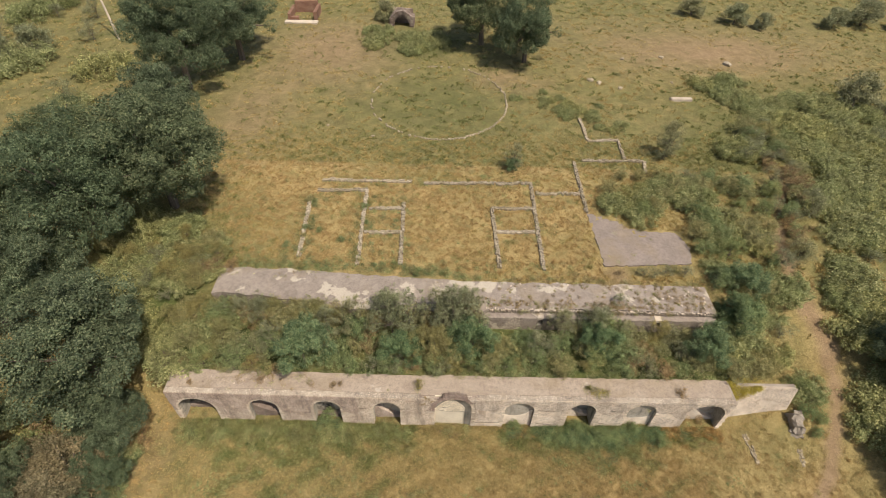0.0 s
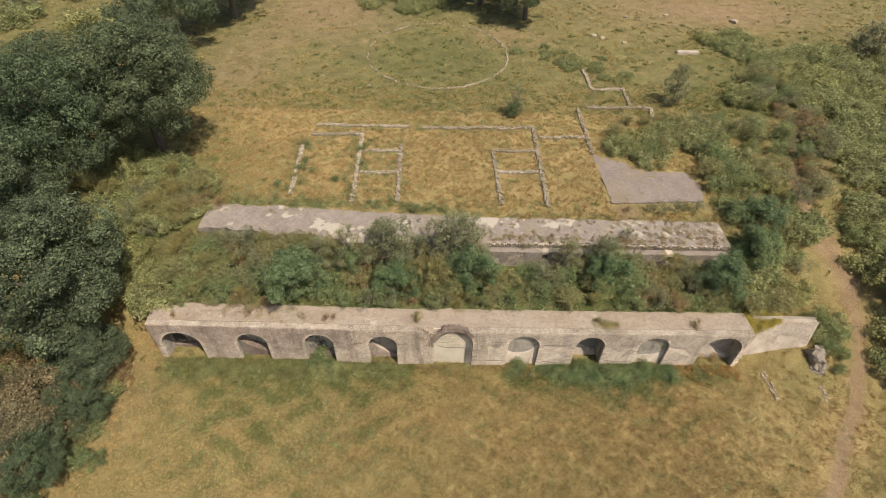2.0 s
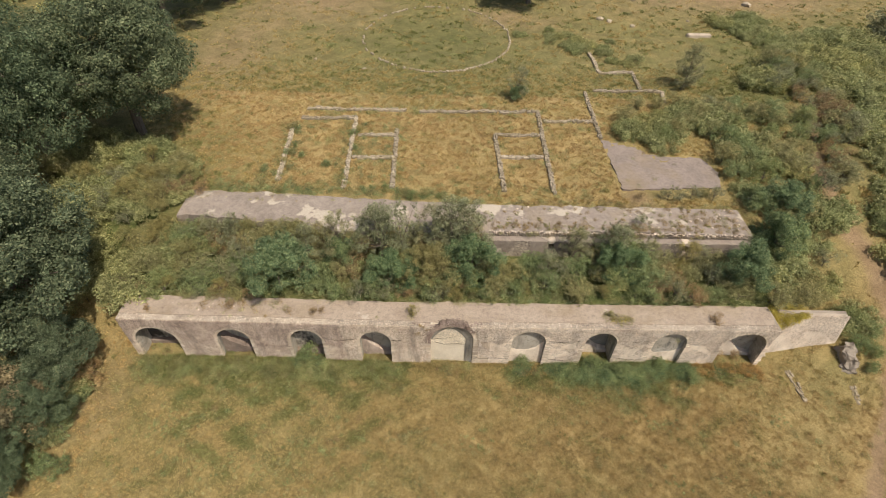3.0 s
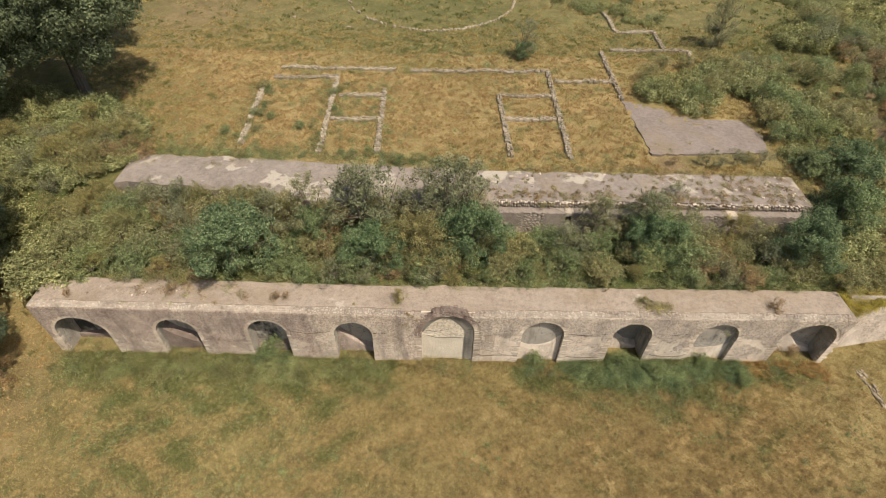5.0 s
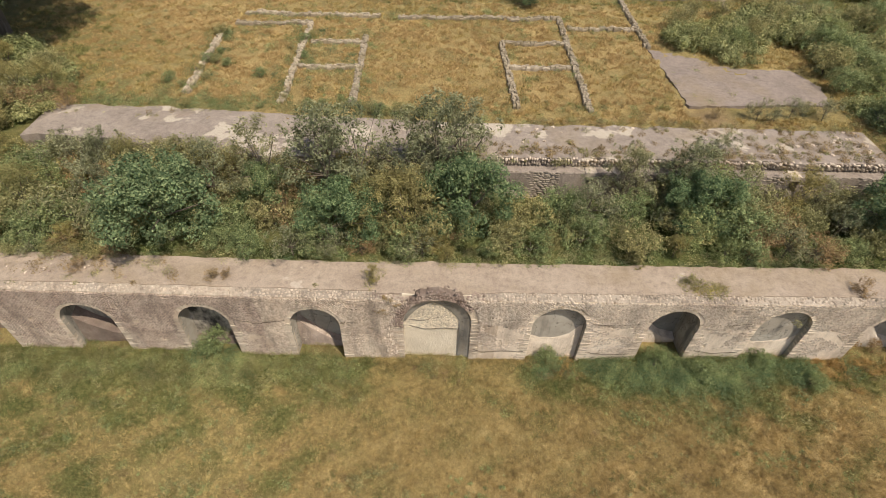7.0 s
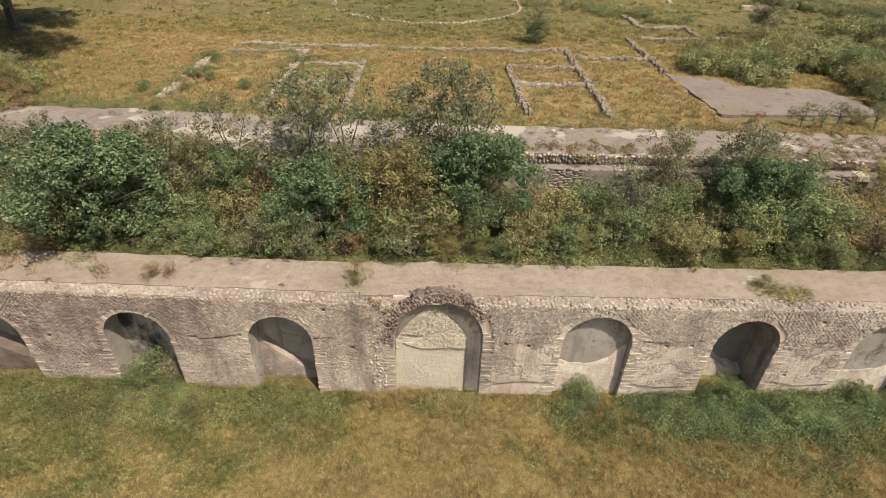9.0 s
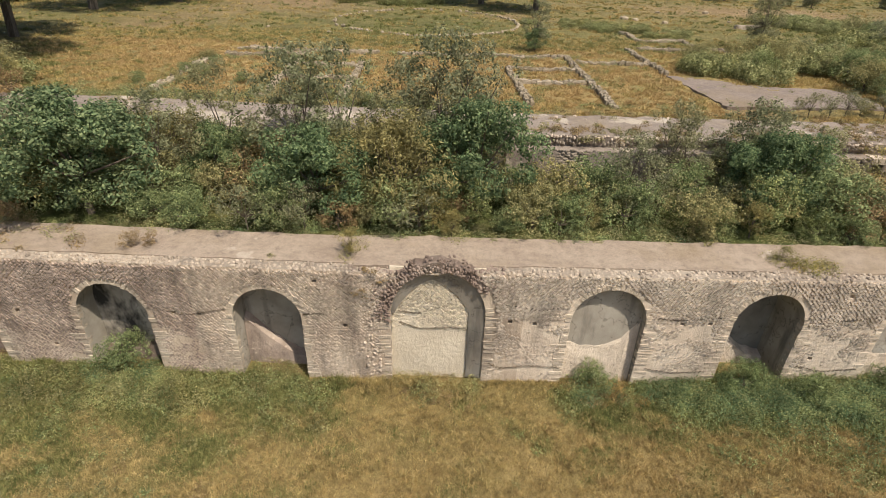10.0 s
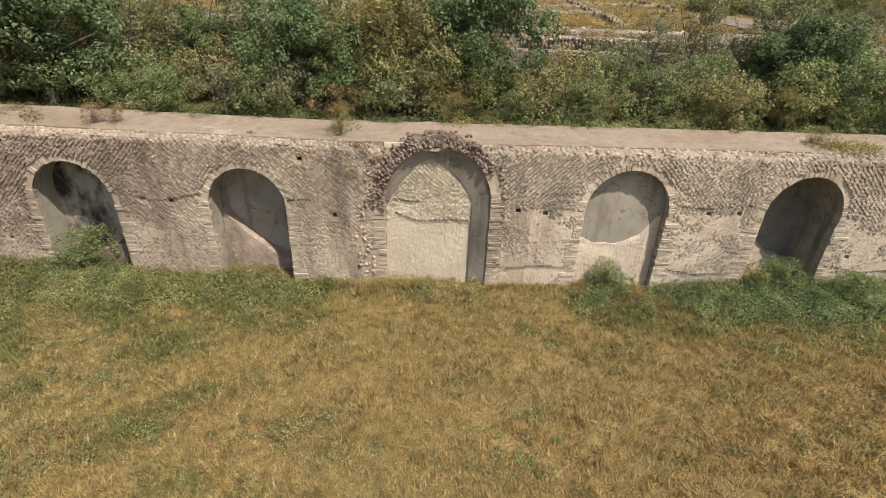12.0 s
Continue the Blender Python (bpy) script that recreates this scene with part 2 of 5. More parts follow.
def ground_z(x, y):
    """Height of the ground: meadow, filled corridor, upper field, and ramps beside them."""
    x, y = np.asarray(x, float), np.asarray(y, float)
    front = 0.32 * smooth((np.abs(x) - 3) / 9) - 0.03
    field = 4.72 + 0.015 * (y - 9) + 0.3 * smooth((y - 30) / 40) + 0.0 * x
    inner = np.where(y < STEP_FRONT, front, np.where(y < STEP_BACK, 3.25, field))
    ramp_l = smooth((y + 3.0) / 12.0)
    ramp_r = smooth((y + 4.0) / 17.0)
    outer = front + (field - front) * np.where(x < 0, ramp_l, ramp_r)
    w = smooth((np.abs(x) - HALF) / np.where(x < 0, 2.0, 4.5))
    z = inner * (1 - w) + outer * w
    far = smooth((np.hypot(x, y - 15) - 70) / 300)
    rough = 0.05 * hash_noise(x, y, 0.9, 1.0) + 0.03 * hash_noise(x, y, 2.7, 4.0)
    return z + rough + far * (6 + 5 * hash_noise(x, y, 0.013, 2.0))


PATH_LINE = [(18.5, -8.5), (21.6, -4.4), (23.05, -2.6), (24.45, -0.2), (25.2, 1.85), (25.5, 4.0), (25.5, 5.8), (24.95, 7.7), (24.8, 9.8), (24.9, 12.3), (25.8, 14.8), (27.1, 17.0), (28.4, 20.1), (29.4, 22.7)]


def off_path(x, y):
    """Distance to the dirt path."""
    best = np.full(np.shape(x), 1e9)
    for (ax, ay), (bx, by) in zip(PATH_LINE, PATH_LINE[1:]):
        dx, dy = bx - ax, by - ay
        s = np.clip(((x - ax) * dx + (y - ay) * dy) / (dx * dx + dy * dy), 0, 1)
        best = np.minimum(best, np.hypot(x - ax - s * dx, y - ay - s * dy))
    return best


def blob(x, y, cx, cy, rx, ry):
    return np.clip(1.25 - np.hypot((x - cx) / rx, (y - cy) / ry), 0, 1)


def zones(x, y):
    """How dry, how bare and how lush the ground is."""
    n1, n2 = hash_noise(x, y, 0.45, 7.0), hash_noise(x, y, 1.3, 3.0)
    dry = 0.45 + 0.2 * n1 - 0.45 * (y > 22)
    dry = dry + 0.32 * ((np.abs(x) < 11.5) & (y > 9) & (y < 19)) + 0.4 * blob(x, y, -15, 22, 6, 14) + 0.3 * blob(x, y, 6, 23, 8, 4)
    dry = dry - 0.35 * blob(x, y, -1.4, 33.5, 8, 9) + 0.45 * blob(x, y, 35, 40, 40, 14)
    dry = dry + 0.5 * blob(x, y, 12, -4.5, 10, 4.2) + 0.1 * blob(x, y, 1, -4.5, 6, 3.5)
    soil = np.clip(1.6 - off_path(x, y) / np.interp(y, [-4.0, 2.0, 5.0, 9.0, 14.0, 20.0], [0.34, 0.40, 0.62, 0.60, 0.40, 0.25]) + 0.4 * n2, 0, 1) + 0.55 * blob(x, y, -12, 44, 7, 10) + 0.35 * blob(x, y, -18.5, -2.5, 2.2, 3.5) + 0.4 * blob(x, y, 32, 46, 12, 5)
    soil = soil + (0.08 + 0.08 * n1) * (y > 21) + 0.4 * blob(x, y, 30, 48, 22, 9) + 0.5 * blob(x, y, 6, 38, 5, 3) + 0.45 * blob(x, y, -20, 30, 5, 10) + 0.35 * blob(x, y, -18, 46, 6, 10) + 0.8 * blob(x, y, 11.7, 9.2, 1.1, 1.2)
    lush = 0.1 + 0.15 * n2
    n3 = 0.4 * hash_noise(x, y, 0.8, 11.0) + 0.6 * hash_noise(x + 0.7 * n2, y, 2.6, 5.0)
    foot = np.clip(1 - np.abs(y + 0.7) / (1.1 + 0.7 * n3), 0, 1) * (np.abs(x) < 17) * np.clip((np.abs(x) - 1.4) / 2.5, 0, 1)
    lush = lush + 0.7 * foot + 0.12 * n1 + 0.3 * (y > 22)
    lush = lush + (0.42 + 0.3 * n3) * blob(x, y, -10, -1.6, 8, 1.8) + (0.36 + 0.3 * n3) * blob(x, y, 8.2, -1.6, 4.5, 1.6) + 0.5 * blob(x, y, -22, 12, 8, 9) + 0.6 * blob(x, y, 38, 20, 16, 20)
    lush = lush + (0.22 + 0.12 * n3 + 0.12 * n2) * blob(x, y, -10, -4.5, 7, 3.4) + 0.12 * n2 * (y < 0) * (np.abs(x) < 17)
    lush = lush + 0.22 * blob(x, y, -1.4, 33.5, 7, 8) + 0.9 * blob(x, y, -5, 47, 6, 4)
    lush = lush - 0.5 * np.clip(1.6 - off_path(x, y), 0, 1)
    lush = lush + 0.8 * ((np.abs(x) < 17.6) & (y > 1.4) & (y < 6.5)) + 0.7 * blob(x, y, -18.5, 7, 3, 4)
    return np.clip(np.stack([dry, soil, lush, np.ones_like(dry)], -1), 0, 1)


def build_ground():
    far = np.array([70, 90, 130, 200, 320, 520, 900, 1600.0])
    xs = np.concatenate([-far[::-1] - 0.0, np.arange(-60, -30, 1.2), np.arange(-30, 34, 0.36), np.arange(34, 68, 1.2), far + 2])
    ys = np.concatenate([-far[::-1], np.arange(-60, -14, 2.0), np.arange(-14, 26, 0.32), np.arange(26, 66, 0.7), far + 1])
    for step in (STEP_FRONT, STEP_BACK):
        ys = ys[np.abs(ys - step) > 0.1]
        ys = np.concatenate([ys, [step - 0.02, step + 0.02]])
    ys = np.sort(ys)
    xx, yy = np.meshgrid(xs, ys)
    verts = np.stack([xx, yy, ground_z(xx, yy)], -1).reshape(-1, 3)
    w = len(xs)
    i = (np.arange(len(ys) - 1)[:, None] * w + np.arange(w - 1)).ravel()
    me = mesh_from("ground", verts, np.stack([i, i + 1, i + w + 1, i + w], -1), M_GROUND, True)
    layer = me.color_attributes.new("zone", "FLOAT_COLOR", "POINT")
    layer.data.foreach_set("color", zones(verts[:, 0], verts[:, 1]).astype(np.float32).ravel())
    return tagged(new("ground", me), "sun-dried meadow with patches of green and bare earth", "ground", kind="structure")


build_ground()


# ---- arcade wall ----
BASE_Z = -0.25
# centre, clear width, crown height, niche depth
ARCHES = [(-15.85, 2.25, 2.75, 1.05), (-11.72, 1.75, 2.72, 0.78), (-7.83, 1.68, 2.74, 0.66), (-4.13, 1.66, 2.70, 0.78), (0.0, 2.28, 3.28, 0.18),
          (4.12, 1.82, 2.92, 0.24), (8.0, 1.68, 2.90, 1.1), (11.72, 1.75, 2.95, 0.24), (15.75, 2.3, 3.05, 0.85)]
X_LEFT, X_RIGHT = -17.35, 17.15


def wall_top(x):
    """Height of the arcade wall's front edge."""
    if x < 0:
        return 3.20 + 0.017 * min(-x, 17)
    return 3.26 + 0.006 * x


def arch_line(cx, w, crown, n=18):
    """Half-ellipse of an opening, from its left springing to its right one."""
    r = w / 2
    rise = min(r * 1.05, crown - 0.9)
    return [(cx - r * math.cos(math.pi * k / n), crown - rise + rise * math.sin(math.pi * k / n)) for k in range(n + 1)]


HOLES = [(2.35, 1.88), (1.75, 1.92), (5.93, 1.98), (6.0, 1.5), (-2.25, 1.68), (-1.75, 0.42), (-5.75, 1.92), (-6.35, 1.95), (-5.9, 0.75), (-10.1, 1.9),
         (-9.5, 0.9), (9.9, 1.95), (9.4, 1.0), (13.4, 2.0), (-13.6, 1.95), (6.6, 2.0), (-2.9, 2.95), (9.7, 2.9)]


def pier_face(bm, x0, x1, y):
    """Front of a pier between two uprights, with its square putlog holes sunk into it."""
    mine = [(hx, hz) for hx, hz in HOLES if x0 + 0.1 < hx < x1 - 0.1]
    xs = sorted({x0, x1, *(hx + s for hx, _ in mine for s in (-0.055, 0.055))})
    for xa, xb in zip(xs, xs[1:]):
        zs = [BASE_Z]
        for hx, hz in sorted(mine, key=lambda h: h[1]):
            if xa < hx < xb and xb - xa < 0.115:
                zs += [hz - 0.05, hz + 0.05]
        zs.append(None)
        for k in range(0, len(zs), 2):
            top = [(wall_top(x) if zs[k + 1] is None else zs[k + 1]) for x in (xb, xa)]
            bm.faces.new([bm.verts.new(p) for p in ((xa, y, zs[k]), (xb, y, zs[k]), (xb, y, top[0]), (xa, y, top[1]))])
        for k in range(1, len(zs) - 1, 2):
            za, zb, yb = zs[k], zs[k + 1], y + 0.3
            front, back = [(xa, za), (xb, za), (xb, zb), (xa, zb)], yb
            for i in range(4):
                p, q = front[i - 1], front[i]
                bm.faces.new([bm.verts.new(v) for v in ((p[0], y, p[1]), (q[0], y, q[1]), (q[0], yb, q[1]), (p[0], yb, p[1]))])
            bm.faces.new([bm.verts.new((x, yb, z)) for x, z in front])


def arch_bay(x0, x1, cx, w, crown, y0, y1):
    """One bay of wall with its arched opening, open to y1."""
    bm = bmesh.new()
    line = arch_line(cx, w, crown)
    low = [(x0, BASE_Z)] + [(line[0][0], BASE_Z)] + line + [(line[-1][0], BASE_Z)] + [(x1, BASE_Z)]
    cols = [(x0, BASE_Z), (line[0][0], BASE_Z)], line, [(line[-1][0], BASE_Z), (x1, BASE_Z)]
    for n, col in enumerate(cols):
        if n != 1:
            pier_face(bm, col[0][0], col[1][0], y0)
        for (xa, za), (xb, zb) in zip(col, col[1:]):
            for y in (y0, y1) if n == 1 else (y1,):
                bm.faces.new([bm.verts.new(p) for p in ((xa, y, za), (xb, y, zb), (xb, y, wall_top(xb)), (xa, y, wall_top(xa)))])
            bm.faces.new([bm.verts.new(p) for p in ((xa, y0, wall_top(xa)), (xb, y0, wall_top(xb)), (xb, y1, wall_top(xb)), (xa, y1, wall_top(xa)))]).material_index = 2
    edge = low[1:-1]
    for (xa, za), (xb, zb) in zip(edge, edge[1:]):
        bm.faces.new([bm.verts.new(p) for p in ((xa, y0, za), (xb, y0, zb), (xb, y1, zb), (xa, y1, za))]).material_index = 1
    for x in (x0, x1):
        bm.faces.new([bm.verts.new(p) for p in ((x, y0, BASE_Z), (x, y1, BASE_Z), (x, y1, wall_top(x)), (x, y0, wall_top(x)))])
    bmesh.ops.remove_doubles(bm, verts=bm.verts, dist=0.001)
    return bm


arcade = thing("arcade_wall", (0, 0, 0), "ruined Roman arcade wall of pale reticulated stone with nine arched niches", "wall")
edges = [X_LEFT] + [(a[0] + b[0]) / 2 for a, b in zip(ARCHES, ARCHES[1:])] + [X_RIGHT]
for (cx, w, crown, depth), x0, x1 in zip(ARCHES, edges, edges[1:]):
    bay = part("bay", arch_bay(x0, x1, cx, w, crown, 0.0, 1.5), M_CORE_PALE if cx > 2 else M_CORE, arcade)
    bay.data.materials.append(M_PLASTER)
    bay.data.materials.append(M_CAP)
    bm = bmesh.new()
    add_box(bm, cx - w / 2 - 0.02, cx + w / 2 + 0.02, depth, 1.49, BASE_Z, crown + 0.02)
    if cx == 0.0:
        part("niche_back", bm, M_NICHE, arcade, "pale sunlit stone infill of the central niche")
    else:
        # soot-stained backs, also coloured darker in place of deep shade
        soot_shaded = cx in (-7.83, -15.85)
        part("niche_back", bm, M_SOOT_SHADE if soot_shaded else M_REVEAL if cx == 8.0 else M_PLASTER, arcade, "plastered niche back with soot stains and painted-in shade" if soot_shaded else "grey plastered back of the niche")

# plain end wall beyond the last arch
end_wall = thing("end_wall", (0, 0, 0), "plain battered stone wall stub beside the arcade", "wall")
bm = bmesh.new()
n_cols = 11
top_row = []
for k in range(n_cols + 1):
    x = 17.6 + 4.05 * k / n_cols
    z = 3.34 - (0.45 if k == n_cols else 0.0) + noise.noise(Vector((x * 1.7, 3, 0))) * 0.08
    top_row.append([bm.verts.new(p) for p in ((x, 0.72, -0.2), (x, 1.27, z), (x, 1.45, z + 0.02), (x, 1.5, -0.2))])
for a, b in zip(top_row, top_row[1:]):
    for i in range(3):
        # top face coloured darker only to offset the sun falling on it
        bm.faces.new((a[i], b[i], b[i + 1], a[i + 1])).material_index = int(i == 1)
for row in (top_row[0], top_row[-1]):
    bm.faces.new(row)
part("stub", bm, M_PALE, end_wall).data.materials.append(M_CAP)

# ---- upper terrace ----
terrace = thing("terrace_wall", (0, 0, 0), "crumbling upper retaining wall with a bare mortar top", "wall")


def strip(x0, x1, yf, yb, z0, z1, step=0.6, wob=0.12, seed=1, rise=0.02):
    bm = bmesh.new()
    rng = random.Random(seed)
    n = max(1, int((x1 - x0) / step))
    fr, bk = [], []
    for k in range(n + 1):
        x = x0 + (x1 - x0) * k / n
        f = yf(x) + rng.uniform(-wob, wob)
        b = yb(x) + rng.uniform(-wob, wob)
        fr.append((bm.verts.new((x, f, z0)), bm.verts.new((x, f, z1(x)))))
        bk.append((bm.verts.new((x, b, z0)), bm.verts.new((x, b, z1(x) + rise))))
    for k in range(n):
        bm.faces.new((fr[k][0], fr[k + 1][0], fr[k + 1][1], fr[k][1]))
        bm.faces.new((bk[k][0], bk[k + 1][0], bk[k + 1][1], bk[k][1]))
        bm.faces.new((fr[k][1], fr[k + 1][1], bk[k + 1][1], bk[k][1]))
    for k in (0, n):
        bm.faces.new((fr[k][0], fr[k][1], bk[k][1], bk[k][0]))
    return bm


part("coping", strip(X_LEFT + 0.05, -1.9, lambda x: 0.36, lambda x: 1.55, 3.1, lambda x: wall_top(x) + 0.03, 0.35, 0.035, 8, 0.075), M_COPING, arcade, "flat mortared top of the wall")
part("coping", strip(1.1, X_RIGHT - 0.15, lambda x: 0.33, lambda x: 1.55, 3.1, lambda x: wall_top(x) + 0.03, 0.35, 0.035, 9, 0.075), M_COPING, arcade, "flat mortared top of the wall")
part("coping", strip(-2.0, 1.2, lambda x: 0.2, lambda x: 1.6, 3.1, lambda x: 3.30, 0.35, 0.06, 10, 0.06), M_COPING, arcade, "flat mortared top of the wall")
part("terrace_top", strip(-16.3, 17.5, lambda x: 6.75 - 1.2 * float(smooth((x + 16) / 11)) + 0.3 * float(smooth((x - 1.5) / 1.2)), lambda x: 9.1 - 0.9 * float(smooth((x + 15) / 18)), 2.9, lambda x: 4.80), M_TERRACE, terrace, "grey mortar terrace top with pale patches")
# the ledge below it, with three square drain openings left between its lengths
DRAINS = (5.75, 8.45, 13.6)
cuts = [2.0] + [d + s for d in DRAINS for s in (-0.16, 0.16)] + [17.5]
for k in range(0, len(cuts), 2):
    part("ledge", strip(cuts[k], cuts[k + 1], lambda x: 5.35, lambda x: 6.0, 2.9, lambda x: 4.45, 0.4, 0.03, 30 + k), M_TERRACE, terrace, "pale stone ledge below the terrace top")
for d in DRAINS:
    bm = bmesh.new()
    add_box(bm, d - 0.22, d + 0.22, 5.34, 5.84, 4.3, 4.47, 0.015, random.Random(int(d * 10)))
    part("lintel", bm, M_BLOCK, terrace, "flat stone lintel over a drain opening")
    bm = bmesh.new()
    add_box(bm, d - 0.165, d + 0.165, 5.33, 5.84, 2.9, 3.8, 0.01, random.Random(int(d * 10) + 1))
    part("drain_sill", bm, M_BLOCK, terrace)

# concrete pad
bm = bmesh.new()
corners = [(10.75, 15.8), (12.85, 15.75), (13.5, 14.2), (15.2, 13.75), (17.2, 13.8), (17.8, 12.1), (17.4, 10.4), (10.9, 10.0)]
ragged = random.Random(8)
pad = []
for (xa, ya), (xb, yb) in zip(corners, corners[1:] + corners[:1]):
    steps = max(2, int(math.hypot(xb - xa, yb - ya) / 0.22))
    pad += [(xa + (xb - xa) * k / steps + ragged.uniform(-0.07, 0.07), ya + (yb - ya) * k / steps + ragged.uniform(-0.07, 0.07)) for k in range(steps)]
lo = [bm.verts.new((x, y, 4.5)) for x, y in pad]
hi = [bm.verts.new((x, y, 4.84)) for x, y in pad]
bm.faces.new(hi)
for k in range(len(pad)):
    bm.faces.new((lo[k], lo[k - 1], hi[k - 1], hi[k]))
slab = part("concrete_pad", bm, M_PAD)
tagged(slab, "bare grey concrete floor slab lying in the grass", "floor slab")

# low room walls on the upper field
ROOM_WALLS = [(-11.0, 19.35, -3.5, 19.4), (-2.45, 19.2, 6.7, 19.55), (-11.6, 17.1, -11.2, 10.3), (-11.2, 18.0, -7.1, 18.1), (-7.15, 18.1, -6.9, 9.6),
              (-4.0, 16.6, -3.83, 9.7), (-6.7, 15.8, -4.05, 15.9), (-6.8, 13.02, -4.0, 13.1), (3.1, 16.15, 3.29, 9.6), (6.6, 19.6, 6.44, 9.5),
              (3.1, 16.15, 6.35, 16.25), (3.3, 13.35, 6.25, 13.45), (6.9, 18.15, 10.6, 18.3), (10.85, 22.9, 10.72, 15.9), (11.6, 23.1, 17.3, 23.15),
              (17.3, 23.15, 16.95, 21.4), (12.7, 30.4, 12.8, 26.35), (12.8, 26.35, 15.65, 26.5), (15.65, 26.5, 15.6, 23.4)]
M_LOW = stone_mat("footing_stone", [(0.29, 0.235, 0.16), (0.38, 0.315, 0.225), (0.47, 0.395, 0.295)], (0.21, 0.165, 0.085), 0.6)


def low_wall(x0, y0, x1, y1, seed, sink=0.0):
    rng = random.Random(seed)
    bm = bmesh.new()
    d = Vector((x1 - x0, y1 - y0, 0))
    length = d.length
    d.normalize()
    s = Vector((-d.y, d.x, 0))
    n = max(2, int(length / 0.19))
    for k in range(n):
        for side in (-0.09, 0.0, 0.09):
            if rng.random() < 0.1:
                continue
            c = Vector((x0, y0, 0)) + d * (length * (k + 0.5) / n + rng.uniform(-0.04, 0.04)) + s * (side + rng.uniform(-0.03, 0.03))
            g = float(ground_z(c.x, c.y)) - sink
            hw, hl, h = rng.uniform(0.05, 0.07), length / n * rng.uniform(0.45, 0.66), rng.uniform(0.13, 0.21)
            ring = []
            for z, q in ((g - 0.1, 1.0), (g + h * 0.7, 1.0), (g + h, 0.65)):
                ring.append([bm.verts.new(c + d * (a * hl * q + rng.uniform(-0.02, 0.02)) + s * (b * hw * q + rng.uniform(-0.02, 0.02)) + Vector((0, 0, z + rng.uniform(-0.012, 0.012)))) for a, b in ((-1, -1), (1, -1), (1, 1), (-1, 1))])
            for r0, r1 in zip(ring, ring[1:]):
                for i in range(4):
                    bm.faces.new((r0[i - 1], r0[i], r1[i], r1[i - 1]))
            bm.faces.new(ring[-1])
    ob = part("low_wall", bm, M_LOW)
    return tagged(ob, "low rubble wall footing of an excavated room in dry grass", "wall footing", "room footings")


for k, w4 in enumerate(ROOM_WALLS):
    low_wall(*w4, seed=100 + k)


# ---- plants ----
def leaf_cards(centres, normals, size, rng, ratio=0.55):
    """Rhombic leaves: four corners each, facing about along the normals."""
    n = len(centres)
    nrm = normals + rng.normal(0, 0.55, (n, 3))
    nrm /= np.linalg.norm(nrm, axis=1)[:, None] + 1e-9
    t = np.cross(nrm, rng.normal(0, 1, (n, 3)))
    t /= np.linalg.norm(t, axis=1)[:, None] + 1e-9
    b = np.cross(nrm, t)
    s = size * rng.uniform(0.6, 1.35, (n, 1))
    corners = np.stack([centres - t * s * 0.5, centres + b * s * 0.5 * ratio - nrm * s * 0.08, centres + t * s * 0.5 - nrm * s * 0.12, centres - b * s * 0.5 * ratio - nrm * s * 0.08], 1)
    return corners.reshape(-1, 3), np.arange(4 * n).reshape(-1, 4)


def lobes(rng, count, rx, rz, z0, small, big):
    """Centres and radii of the rounded masses of a crown."""
    out = []
    for _ in range(count):
        a, u = rng.uniform(0, 2 * np.pi), rng.uniform(0, 1) ** 0.5
        h = rng.uniform(-0.75, 1.0)
        spread = math.sqrt(max(0.05, 1 - h * h * 0.85)) * u
        out.append((math.cos(a) * spread * rx, math.sin(a) * spread * rx, z0 + h * rz, rng.uniform(small, big)))
    return np.array(out)


def crown_mesh(name, rng, count, rx, rz, z0, small, big, leaves, size, material, ratio=0.55, floor=0.03):
    lob = lobes(rng, count, rx, rz, z0, small, big)
    # leaves sit in sprays, and the sprays on the rounded masses
    sprays = leaves // 22
    pick = rng.choice(count, sprays, p=lob[:, 3] ** 2 / (lob[:, 3] ** 2).sum())
    d = rng.normal(0, 1, (sprays, 3))
    d /= np.linalg.norm(d, axis=1)[:, None]
    shell = rng.uniform(0.55, 1.0, (sprays, 1)) ** 0.5 * (1 + 0.1 * rng.normal(0, 1, (sprays, 1)))
    tips = lob[pick, :3] + d * shell * lob[pick, 3:4] * np.array([1, 1, 0.8])
    of = rng.integers(0, sprays, leaves)
    off = rng.normal(0, 1, (leaves, 3)) * (size * rng.uniform(0.7, 1.7, (sprays, 1)))[of]
    off -= d[of] * ((off * d[of]).sum(1) * 0.45)[:, None]
    off -= d[of] * (np.linalg.norm(off, axis=1) * 0.5)[:, None]
    centres = tips[of] + off
    normals = d[of] + off / size * 0.35 + np.array([0, 0, 0.45])
    keep = centres[:, 2] > floor + 0.25 * np.sin(centres[:, 0] * 2.3) * (floor > 1)
    v, f = leaf_cards(centres[keep], normals[keep], size, rng, ratio)
    return mesh_from(name, v, f, material), lob


def limb(bm, a, b, r0, r1, sides=6, root=None):
    a, b = Vector(a), Vector(b)
    d = (b - a).normalized()
    u = d.orthogonal().normalized()
    w = d.cross(u)
    rings = []
    for p, r in ((a, r0), (a.lerp(b, 0.5) + u * r0 * 0.3, (r0 + r1) / 2), (b, r1)):
        rings.append([bm.verts.new(p + (u * math.cos(2 * math.pi * k / sides) + w * math.sin(2 * math.pi * k / sides)) * r) for k in range(sides)])
    for ra, rb in zip(rings, rings[1:]):
        for k in range(sides):
            bm.faces.new((ra[k - 1], ra[k], rb[k], rb[k - 1]))
    bm.faces.new(rings[-1])
    if root:
        bm.faces.new((root[0], root[1], rings[0][1], rings[0][0]))
    return rings[-1]


